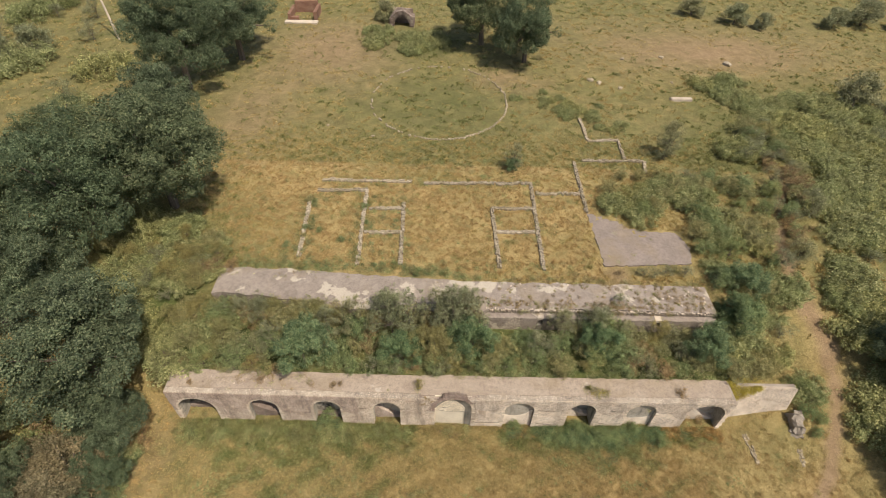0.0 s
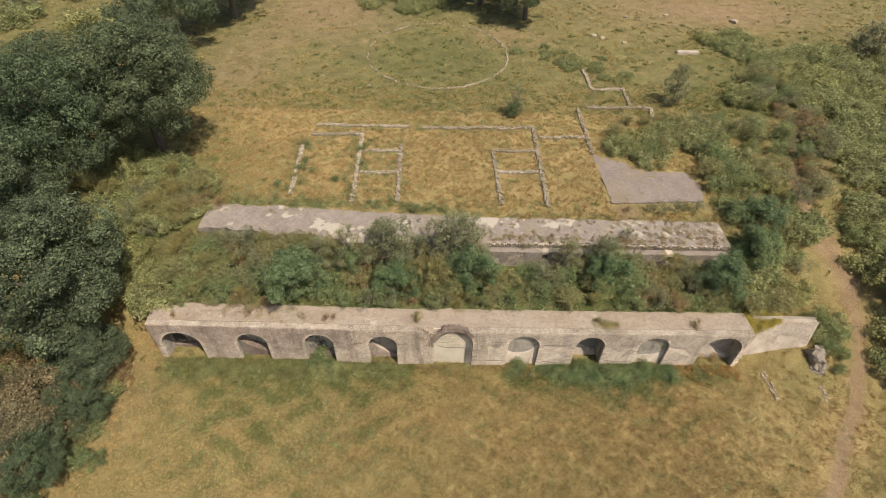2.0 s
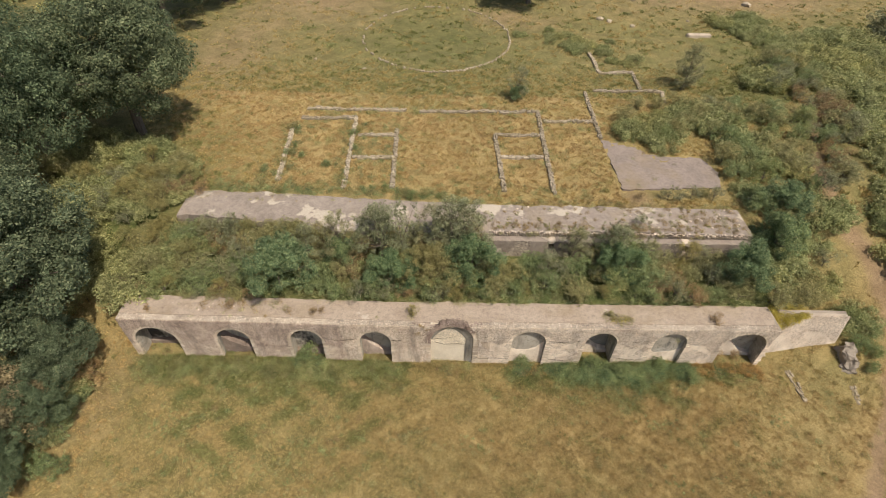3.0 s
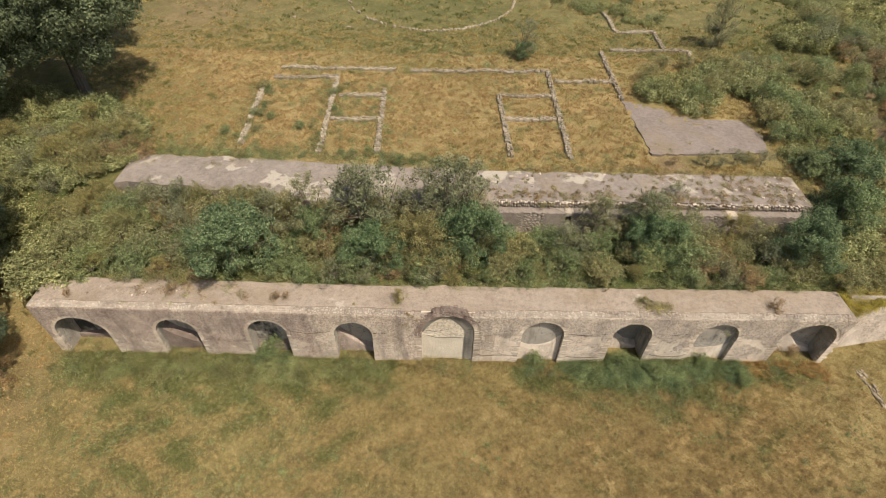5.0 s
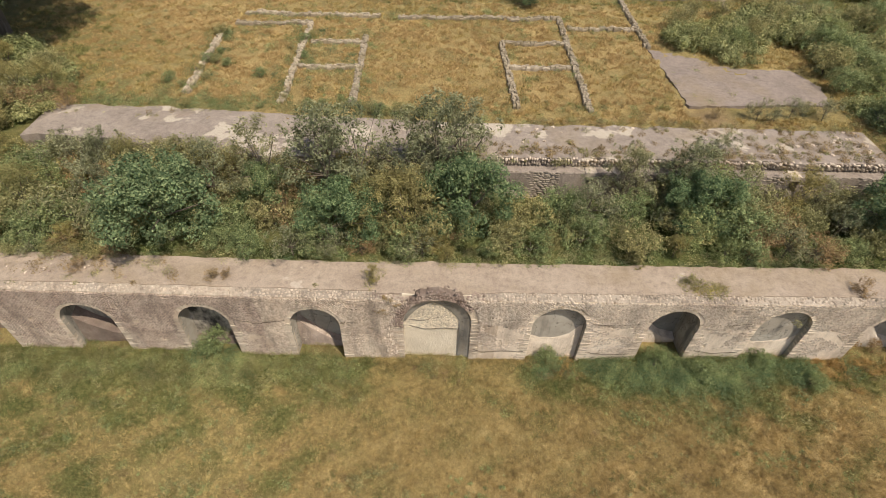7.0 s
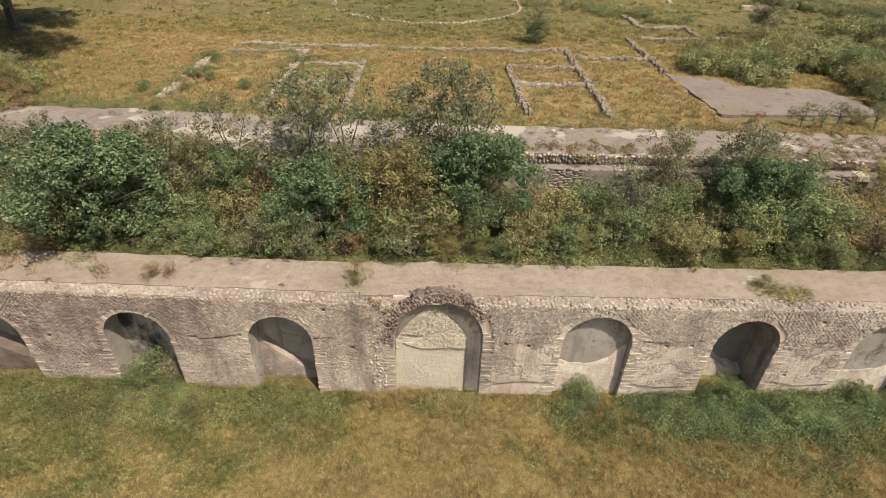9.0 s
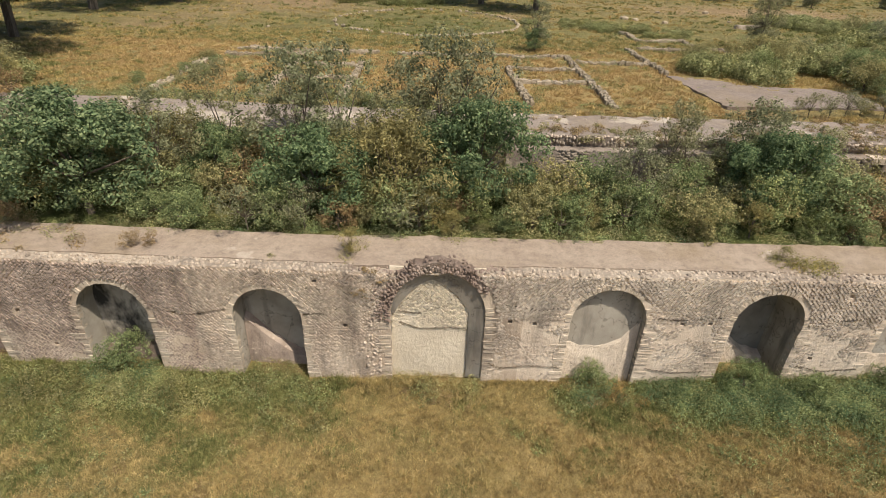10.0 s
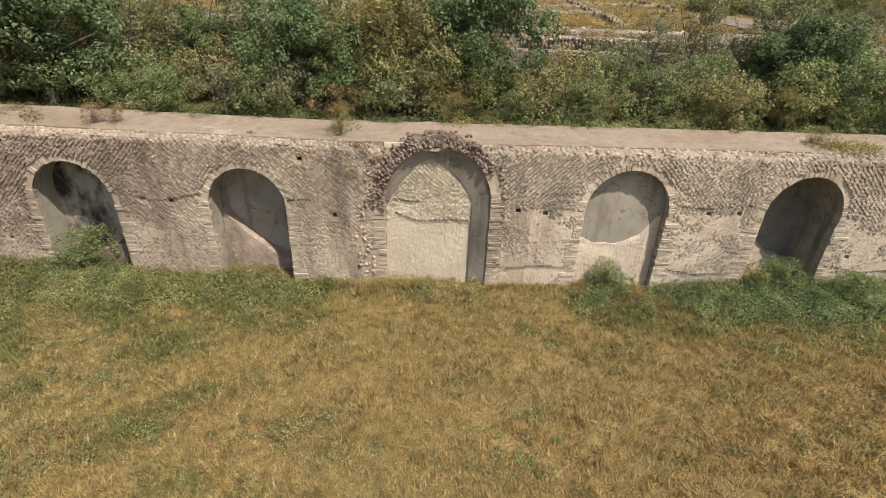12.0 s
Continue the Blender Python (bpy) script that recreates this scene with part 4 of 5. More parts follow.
# growth creeping over the back edge of the coping
for _ in range(150):
    x = pick.uniform(-17, 17)
    weeds[pick.choice(["dark", "shrub", "nettle", "grey"])].append((x, pick.uniform(1.45, 1.8), pick.uniform(0.1, 0.24), pick.uniform(3.2, 3.35)))
for _ in range(46):
    weeds[pick.choice(["shrub", "dry", "dry", "grey"])].append((pick.uniform(-15.2, -10.0), pick.uniform(0.7, 1.7), pick.uniform(0.1, 0.3), 3.38))
spots["shrub"] += [(-12.9, 1.6, 0.5, 3.3), (-11.5, 1.5, 0.45, 3.3), (-14.2, 1.7, 0.5, 3.3)]
spots["grey"] += [(-12.2, 1.5, 0.5, 3.3), (-13.6, 1.6, 0.45, 3.3), (-10.8, 1.7, 0.5, 3.2)]
# straw tufts before the central niche
for _ in range(60):
    weeds["dry"].append((pick.choice((pick.uniform(-1.0, 1.0), pick.uniform(3.4, 5.2), pick.uniform(13.5, 17.5))), -0.3 - abs(pick.gauss(0, 0.35)), pick.uniform(0.08, 0.2)))
# small herbs all over the meadow, thicker to the west
for _ in range(46):
    cx, cy = pick.choice((pick.uniform(-17, 17), pick.uniform(-16, -4))), pick.uniform(-7.5, -1.0)
    kind = pick.choice(["shrub", "shrub", "yellow", "dark"])
    for _ in range(pick.randint(8, 26)):
        weeds[kind].append((cx + pick.gauss(0, 0.7), cy + pick.gauss(0, 0.22), pick.uniform(0.03, 0.10)))
# weeds hugging the footings of the western rooms
for x0, y0, x1, y1 in ROOM_WALLS:
    for _ in range(int(5 * math.hypot(x1 - x0, y1 - y0)) if x0 < -2.4 else int(1.2 * math.hypot(x1 - x0, y1 - y0))):
        f = pick.random()
        weeds[pick.choice(["dark", "shrub", "bramble", "dark"])].append((x0 + (x1 - x0) * f + pick.gauss(0, 0.45), y0 + (y1 - y0) * f + pick.gauss(0, 0.45), pick.uniform(0.14, 0.36)))
for _ in range(260):
    weeds[pick.choice(["dark", "shrub", "yellow", "grey"])].append((pick.uniform(-17, 17), pick.uniform(9.5, 30), pick.uniform(0.14, 0.32)))
# on the coping
spots["dry"] += [(-7.3, 0.65, 0.36, 3.36), (-11.7, 0.9, 0.42, 3.42), (13.9, 0.55, 0.5, 3.3), (-15.9, 0.6, 0.3, 3.5), (-6.9, 0.75, 0.3, 3.36)]
weeds["yellow"] += [(8.7, 0.55, 0.42, 3.28), (9.3, 0.5, 0.4, 3.28), (8.2, 0.6, 0.35, 3.28), (8.6, 0.75, 0.36, 3.3), (9.2, 0.6, 0.3, 3.3), (8.1, 0.9, 0.33, 3.3), (8.9, 0.3, 0.25, 3.25), (-2.25, 0.6, 0.28, 3.25), (-2.0, 1.0, 0.34, 3.3), (0.35, 1.6, 0.4, 3.3)]
weeds["dry"] += [(8.5, 0.5, 0.25, 3.3), (9.4, 0.7, 0.22, 3.3), (-12.2, 1.0, 0.35, 3.45), (-11.2, 1.2, 0.3, 3.45), (-13.2, 1.1, 0.3, 3.45), (13.9, 0.5, 0.28, 3.3)]
weeds["shrub"] += [(12.0, -0.05, 0.2, 2.4), (-9.6, 1.2, 0.3, 3.4), (-4.0, 0.5, 0.1, 3.3)]
for proto, key in ((shrub, "shrub"), (dark_shrub, "dark"), (yellow_shrub, "yellow"), (dry_shrub, "dry"), (grey_shrub, "grey"), (sapling, "sapling"), (bramble, "bramble"), (olive_bramble, "olive")):
    scatter(proto, spots[key], 7 * len(key))
scatter(olive_tree, [(42.2, 34.0, 1.5), (55.5, 56.0, 1.6), (-47.0, 41.5, 1.5), (-50.0, 40.0, 1.2), (51.0, 55.0, 1.2), (60.0, 54.0, 1.3), (38.0, 55.5, 1.2), (41.0, 54.0, 0.9), (-8.5, 53.5, 1.1), (33.0, 58.0, 1.2)], 5)



def weed_patch(name, label, material, places, seed, size=0.042):
    """Low leafy weeds, too many to count, as one sheet of leaves."""
    rng = np.random.default_rng(seed)
    cs, ns = [], []
    for place in places:
        x, y, s = place[:3]
        z = place[3] if len(place) > 3 else float(ground_z(x, y))
        n = int(50 + 1700 * s * s)
        d = rng.normal(0, 1, (n, 3))
        d /= np.linalg.norm(d, axis=1)[:, None]
        d[:, 2] = np.abs(d[:, 2])
        lump = 1 + 0.35 * np.sin(d[:, 0] * 5 + x * 3) * np.cos(d[:, 1] * 5 + y * 7)
        cs.append(np.array([x, y, z]) + d * (s * np.array([1.0, 1.0, 0.75]) * (rng.uniform(0.3, 1.0, n) ** 0.5 * lump)[:, None]))
        ns.append(d + np.array([0, 0, 0.6]))
    v, f = leaf_cards(np.concatenate(cs), np.concatenate(ns), size, rng, 0.5)
    return tagged(new(name, mesh_from(name, v, f, material)), label, "weeds", kind="stuff")


for key, material, label in (("shrub", L_SHRUB, "olive green weeds in low clumps"), ("dark", L_BRAMBLE, "fresh green weeds in low clumps"), ("yellow", L_YELLOW, "yellowing weeds in low clumps"),
                             ("dry", L_DRY, "withered brown weeds in low clumps"), ("grey", L_GREY, "grey-green weeds in low clumps"), ("lime", L_LIME, "yellow-green ivy and herbs in low clumps"), ("nettle", L_NETTLE, "dark green nettles in low clumps"), ("bramble", L_BRAMBLE, "low green bramble runners")):
    weed_patch("weeds", label, material, weeds[key], len(key) + 50)


# ---- grass ----
def grass(name, label, material, spots_xy, height, width, seed, blades=6):
    rng = np.random.default_rng(seed)
    n = len(spots_xy)
    foot = np.repeat(np.c_[spots_xy, ground_z(spots_xy[:, 0], spots_xy[:, 1]) - 0.02], blades, 0)
    m = n * blades
    foot[:, :2] += rng.normal(0, 0.05, (m, 2))
    a = rng.uniform(0, 2 * np.pi, m)
    h = height * np.repeat(rng.uniform(0.45, 1.5, n), blades) * rng.uniform(0.6, 1.2, m)
    side = np.stack([np.cos(a), np.sin(a), 0 * a], 1) * (width * rng.uniform(0.6, 1.3, m))[:, None]
    lean = np.stack([rng.normal(0, 0.5, m) * h, rng.normal(0, 0.5, m) * h, h * 0.9], 1)
    v = np.stack([foot - side, foot + side, foot + lean], 1).reshape(-1, 3)
    ob = new(name, mesh_from(name, v, np.arange(3 * m).reshape(-1, 3), material))
    return tagged(ob, label, "grass", kind="stuff")


def sow(count, x0, x1, y0, y1, seed):
    rng = np.random.default_rng(seed)
    clumps = count // 9
    of = rng.integers(0, clumps, count)
    mid = np.c_[rng.uniform(x0, x1, clumps), rng.uniform(y0, y1, clumps)]
    p = mid[of] + rng.normal(0, 1, (count, 2)) * (rng.uniform(0.06, 0.17, clumps)[of] * (2.0 if y1 > 30 else 1.0))[:, None]
    whim = rng.normal(0, 1, clumps)[of]
    z = zones(p[:, 0], p[:, 1])
    bare = z[:, 1] > rng.uniform(0.2, 0.9, count)
    inside = (np.abs(p[:, 0]) < HALF) & (p[:, 1] > -0.05) & (p[:, 1] < np.where(p[:, 0] > 2, 8.35, 9.2))
    on_pad = (p[:, 0] > 10.7) & (p[:, 0] < 17.8) & (p[:, 1] > 9.2) & (p[:, 1] < 15.8) & ~((p[:, 0] > 13.2) & (p[:, 1] > 14.0))
    rim = np.minimum.reduce([p[:, 0] - x0, x1 - p[:, 0], p[:, 1] - y0 + 50 * (y0 < 9.5), y1 - p[:, 1] + 50 * (y1 < 5)])
    keep = ~bare & ~inside & ~on_pad & (rim > rng.uniform(0, 4.5, count))
    patch = 0.5 + 0.5 * hash_noise(p[:, 0], p[:, 1], 0.8, 5.0) * 0.25 + 0.24 * whim
    green = (z[:, 2] + 0.35 * (patch - 0.5) > 0.5 + 0.15 * rng.normal(0, 1, clumps)[of]) & keep
    straw = ~green & (z[:, 0] + 0.5 * (patch - 0.5) > rng.uniform(0.3, 0.8, clumps)[of]) & keep
    return p[straw], p[keep & ~green & ~straw], p[green]


for title, count, area, h, w, seed in (("meadow", 170000, (-17, 17, -8, 0.5), 0.085, 0.011, 1), ("meadow", 40000, (-32, -12.5, -9, 6), 0.09, 0.018, 2), ("meadow", 40000, (12.5, 34, -9, 6), 0.085, 0.016, 3),
                                       ("field", 95000, (-24, 26, 8.3, 28), 0.12, 0.018, 4), ("field", 60000, (-66, 70, 21, 76), 0.14, 0.035, 5), ("field", 16000, (24, 62, 4, 30), 0.22, 0.05, 6)):
    straw, olive, green = sow(count, *area, seed)
    grass("straw_grass", "sun-bleached straw-coloured grass of the " + title, G_STRAW, straw, h, w, seed + 20)
    grass("olive_grass", "olive green half-dry grass of the " + title, G_OLIVE, olive, h, w, seed + 40)
    grass("green_grass", "fresh green weeds and grass of the " + title, G_GREEN, green, h * 1.15, w * 1.2, seed + 60)


def fringe(count, x0, x1, deep, seed):
    rng = np.random.default_rng(seed)
    mid = np.c_[rng.uniform(x0, x1, count // 14), -0.04 - np.abs(rng.normal(0, deep, count // 14))]
    return mid[rng.integers(0, len(mid), count)] + rng.normal(0, 1, (count, 2)) * np.array([0.09, 0.03])


for x0, x1, n, deep, material, label, high in ((-17, -2.2, 4200, 0.45, G_GREEN, "tall green grass tufts at the foot of the wall", 0.2), (-2.2, 1.1, 900, 0.2, G_OLIVE, "tall olive grass tufts before the central niche", 0.2),
                                               (1.1, 3.3, 350, 0.08, G_OLIVE, "thin olive grass tufts at the wall's foot", 0.12), (3.2, 5.4, 700, 0.35, G_STRAW, "pale straw tufts at the wall's foot", 0.16),
                                               (5.0, 13.0, 2400, 0.5, G_GREEN, "tall green grass tufts among the nettles", 0.24), (13.0, 17.2, 1200, 0.4, G_STRAW, "pale straw tufts beside the last niches", 0.2)):
    grass("grass_fringe", label, material, fringe(n, x0, x1, deep, int(x0 * 3 + 90)), high, 0.012, int(x0 * 5 + 200), 5)


# ---- small structures on the field ----
def stone_mesh(seed, rx=0.5, ry=0.5, rz=0.5):
    """An uneven stone of unit size."""
    bm = bmesh.new()
    bmesh.ops.create_icosphere(bm, subdivisions=1, radius=0.5)
    rng = random.Random(seed)
    for v in bm.verts:
        v.co = Vector((v.co.x * 2 * rx, v.co.y * 2 * ry, v.co.z * 2 * rz)) * rng.uniform(0.78, 1.15)
    me = bpy.data.meshes.new("stone")
    bm.to_mesh(me)
    bm.free()
    return me


def put(name, me, parent, place, size, turn=(0, 0, 0)):
    ob = new(name, me)
    ob.parent = parent
    ob.matrix_basis = pose(*place, *turn) @ Matrix.Diagonal((*size, 1))
    return ob


STONES = []
for k in range(6):
    me = stone_mesh(40 + k)
    me.materials.append(M_STONE)
    STONES.append(me)
RUBBLES = []
for k in range(6):
    me = stone_mesh(60 + k)
    me.materials.append(M_RUBBLE)
    RUBBLES.append(me)
FOOTINGS = []
for k in range(5):
    me = stone_mesh(80 + k)
    me.materials.append(M_LOW)
    FOOTINGS.append(me)

# round threshing floor: ring of flat stones
ring = thing("stone_ring", (-1.35, 33.4, 0), "round ring of low stones half sunk in grass", "stone ring")
rng = random.Random(9)
for k in range(150):
    a = 2 * math.pi * k / 150
    worn = 0.5 + 0.5 * math.sin(a - 0.9)
    if rng.random() < 0.5 * worn:
        continue
    r = 7.0 + rng.uniform(-0.08, 0.08)
    x, y = r * math.cos(a), r * 1.06 * math.sin(a)
    put("ring_stone", rng.choice(FOOTINGS), ring, (x, y, float(ground_z(x - 1.35, y + 33.4)) + 0.05), (0.32, rng.uniform(0.18, 0.28), rng.uniform(0.2, 0.3)), (0, 0, math.degrees(a) + 90))

# scattered field stones and the long fallen slab
for k, (x, y, s) in enumerate(((15.4, 38.5, 0.6), (16.3, 38.1, 0.6), (18.4, 37.0, 0.6), (32.5, 43.3, 1.1), (25.1, 44.7, 0.6), (-7.5, 26.3, 0.35), (20.2, 44.0, 0.5), (-12.0, 28.0, 0.3), (24.5, 38.5, 0.4), (16.2, 37.8, 0.35))):
    ob = new("field_stone", FOOTINGS[k % 5])
    ob.matrix_basis = pose(x, y, float(ground_z(x, y)) + 0.1 * s, 5, 3, 37 * k) @ Matrix.Diagonal((s * 1.3, s, s * 0.7, 1))
    tagged(ob, "pale weathered stone lying in dry grass", "stone", "field stones")
bm = bmesh.new()
add_box(bm, -1.15, 1.15, -0.24, 0.24, -0.1, 0.28, 0.06, random.Random(3))
bmesh.ops.bevel(bm, geom=bm.edges[:], offset=0.06, segments=2, affect="EDGES")
slab2 = part("fallen_slab", bm, M_EDGE, None, shade=False)
slab2.location = (24.3, 34.6, float(ground_z(24.3, 34.6)))
tagged(slab2, "long pale stone block lying in the field", "stone block")

# ruined vaulted niche and brick structure at the field's far edge
ruin = thing("vault_ruin", (-6.4, 51.8, float(ground_z(-6.4, 51.8))), "collapsed brick vault with a dark opening in weeds", "ruin")
bm = bmesh.new()
for k in range(14):
    a = math.pi * (k + 0.5) / 14
    for d in (0.0, 0.55):
        c = Vector((math.cos(a) * 1.25, d, math.sin(a) * 1.45 + 0.2))
        q = Matrix.Translation(c) @ Matrix.Rotation(-a + math.pi / 2, 4, "Y")
        r = random.Random(k * 3 + int(d * 10))
        vs = [bm.verts.new(q @ Vector((x * 0.2, y * 0.29, z * 0.3 + r.uniform(-0.05, 0.08)))) for z in (-1, 1) for x, y in ((-1, -1), (1, -1), (1, 1), (-1, 1))]
        for f in ((0, 1, 2, 3), (4, 5, 6, 7), (0, 1, 5, 4), (1, 2, 6, 5), (2, 3, 7, 6), (3, 0, 4, 7)):
            bm.faces.new([vs[i] for i in f])
part("arch", bm, M_RUBBLE, ruin)
bm = bmesh.new()
add_box(bm, -1.5, -0.95, -0.3, 1.4, -0.3, 1.0, 0.1, random.Random(1))
add_box(bm, 0.95, 1.6, -0.3, 1.4, -0.3, 1.3, 0.1, random.Random(2))
add_box(bm, -1.2, 1.3, 1.2, 1.7, -0.3, 1.7, 0.12, random.Random(4))
part("jamb", bm, M_RUBBLE, ruin)
for k in range(26):
    r = random.Random(k)
    a = r.uniform(0, math.pi)
    put("rubble_stone", RUBBLES[k % 6], ruin, (math.cos(a) * r.uniform(1.2, 1.8), r.uniform(-0.4, 1.4), max(0.05, math.sin(a) * r.uniform(1.5, 1.9))), (r.uniform(0.2, 0.4),) * 3, (r.uniform(0, 90), 0, r.uniform(0, 90)))
shed = thing("brick_ruin", (-19.3, 53.5, float(ground_z(-19.3, 53.5))), "low ruined brick room with a pale threshold", "ruin")
M_BRICK = stone_mat("old_brick", [(0.22, 0.11, 0.075), (0.30, 0.17, 0.115), (0.38, 0.25, 0.18)], grime_amount=0.3)
for x0, x1, y0, y1, h in ((-1.9, -1.5, -0.8, 2.4, 0.9), (1.5, 1.9, -0.8, 2.4, 1.2), (-1.5, 1.5, 2.0, 2.4, 1.5), (-1.5, -0.5, -0.8, -0.4, 0.5)):
    bm = bmesh.new()
    add_box(bm, x0, x1, y0, y1, -0.3, h, 0.08, random.Random(int(h * 10)))
    part("brick_wall", bm, M_BRICK, shed)
bm = bmesh.new()
add_box(bm, -2.2, 2.0, -1.8, -0.9, -0.2, 0.18, 0.06, random.Random(6))
part("threshold", bm, M_BLOCK, shed, "pale stone threshold")

# leaning timber pole
pole = thing("utility_pole", (-39.9, 45.8, float(ground_z(-39.9, 45.8))), "weathered grey timber pole leaning in the thicket", "pole")
bm = bmesh.new()
limb(bm, (0, 0, -0.4), (-1.4, 1.2, 8.2), 0.14, 0.09, 10)
part("post", bm, M_BLOCK, pole)

# stone kerbs in the meadow beyond the end wall
for k, (x0, y0, x1, y1) in enumerate(((18.65, -0.4, 18.75, -2.3), (21.6, -1.4, 21.55, -2.4))):
    low_wall(x0, y0, x1, y1, 300 + k, 0.12)

# leaning fragment of masonry by the end wall
frag = thing("masonry_fragment", (21.75, -0.15, 0.25), "pale chunk of fallen masonry leaning beside the wall end", "masonry")
bm = bmesh.new()
vs = [bm.verts.new(p) for p in ((-0.5, -0.9, -0.4), (0.45, -1.1, -0.4), (0.6, 1.0, -0.4), (-0.4, 1.1, -0.4), (-0.25, -0.6, 1.0), (0.3, -0.7, 1.2), (0.35, 0.8, 2.0), (-0.15, 0.9, 2.1))]
for f in ((0, 1, 2, 3), (4, 5, 6, 7), (0, 1, 5, 4), (1, 2, 6, 5), (2, 3, 7, 6), (3, 0, 4, 7)):
    bm.faces.new([vs[i] for i in f])
bmesh.ops.subdivide_edges(bm, edges=bm.edges[:], cuts=9, use_grid_fill=True)
for v in bm.verts:
    v.co = Vector((v.co.x * 0.9, v.co.y * 0.75, v.co.z * 0.8)) + noise.noise_vector(v.co * 1.7) * 0.2 + noise.noise_vector(v.co * 5.5) * 0.11
part("chunk", bm, M_CAP, frag)
for k in range(7):
    r = random.Random(90 + k)
    put("rubble_stone", STONES[k % 6], frag, (r.uniform(0.4, 1.6), r.uniform(-0.9, 1.2), 0.15), (r.uniform(0.25, 0.5),) * 3, (r.uniform(0, 90), 0, r.uniform(0, 90)))

# return wall at the left end
ret = thing("return_wall", (0, 0, 0), "broken rubble wall running back from the arcade end", "wall")
part("core", strip(-18.35, -17.75, lambda x: 1.7, lambda x: 4.6, 1.0, lambda x: 3.35, 0.3, 0.1, 12), M_RUBBLE, ret)
for k in range(40):
    r = random.Random(500 + k)
    put("rubble_stone", RUBBLES[k % 6], ret, (r.uniform(-18.4, -17.7), 1.6 + 3.1 * k / 40, 3.35 + r.uniform(-0.05, 0.12)), (r.uniform(0.18, 0.36),) * 3, (r.uniform(0, 90), 0, r.uniform(0, 90)))


# ---- fills in the niches ----
def fill(cx, w, y_front, y_back, tops, material, seed):
    """Masonry left in the lower part of a niche; tops: its height from left to right."""
    bm = bmesh.new()
    r = random.Random(seed)
    n = 14
    cols = []
    for k in range(n + 1):
        s = k / n
        f = s * (len(tops) - 1)
        i = min(int(f), len(tops) - 2)
        top = tops[i] + (tops[i + 1] - tops[i]) * (f - i) + r.uniform(-0.03, 0.03)
        x = cx - w / 2 + 0.01 + s * (w - 0.02)
        col = [bm.verts.new((x, y_front + r.uniform(-0.012, 0.012) + 0.06 * q * q, BASE_Z + (top - BASE_Z) * q)) for q in (0, 0.25, 0.5, 0.75, 0.92, 1.0)]
        col.append(bm.verts.new((x, y_back, top + 0.01 + min(0.3, (y_back - y_front) * 0.2))))
        cols.append(col)
    for ca, cb in zip(cols, cols[1:]):
        for j in range(len(ca) - 1):
            bm.faces.new((ca[j], cb[j], cb[j + 1], ca[j + 1]))
    part("niche_fill", bm, material, arcade, "broken stone infill in the lower niche")
    for k in range(150):
        s = r.random()
        f = s * (len(tops) - 1)
        i = min(int(f), len(tops) - 2)
        top = tops[i] + (tops[i + 1] - tops[i]) * (f - i)
        q = r.uniform(0.1, 1.0)
        d = r.uniform(0.07, 0.15)
        put("fill_stone", r.choice(RUBBLES if material == M_RUBBLE else STONES), arcade, (cx - w / 2 + 0.06 + s * (w - 0.12), y_front + 0.10 * q * q + 0.015, BASE_Z + (top - BASE_Z) * q - 0.03), (d, 0.06, d * 0.7), (r.uniform(-15, 15), r.uniform(-20, 20), r.uniform(-15, 15)))


fill(-4.13, 1.66, 0.50, 0.80, (1.45, 0.85, 0.35, 0.1), M_WORN, 1)
fill(-11.72, 1.75, 0.30, 0.80, (1.6, 1.1, 0.75, 0.65), M_RUBBLE, 2)
fill(4.12, 1.82, 0.175, 0.26, (1.20, 1.06, 1.03, 1.3, 1.9), M_CORE_PALE, 3)
fill(8.0, 1.68, 0.75, 1.12, (0.85, 0.9, 0.45, 0.3), M_PALE, 4)
fill(11.72, 1.75, 0.175, 0.26, (1.2, 1.0, 1.1, 1.45), M_CORE_PALE, 5)
fill(15.75, 2.3, 0.6, 0.87, (1.6, 1.65, 0.8, 0.45), M_PALE, 6)
fill(-15.85, 2.25, 0.8, 1.07, (0.5, 0.5, 0.6, 0.85), M_RUBBLE, 7)
fill(-7.83, 1.68, 0.4, 0.68, (0.35, 0.35, 0.45, 0.75), M_RUBBLE, 8)


# ---- facing of the arcade ----
def in_opening(x, z, grow):
    """Whether points of the face lie in an arched opening or its frame of blocks."""
    hit = np.zeros(x.shape, bool)
    for cx, w, crown, _ in ARCHES:
        r = w / 2
        rise = min(r * 1.05, crown - 0.9)
        g = grow if cx else grow + 0.12
        spring = crown - rise
        upper = (z >= spring) & (((x - cx) / (r + g)) ** 2 + ((z - spring) / (rise + g)) ** 2 < 1)
        hit |= upper | ((z < spring) & (np.abs(x - cx) < r + g))
    for hx, hz in HOLES:
        hit |= (np.abs(x - hx) < 0.1) & (np.abs(z - hz) < 0.095)
    return hit


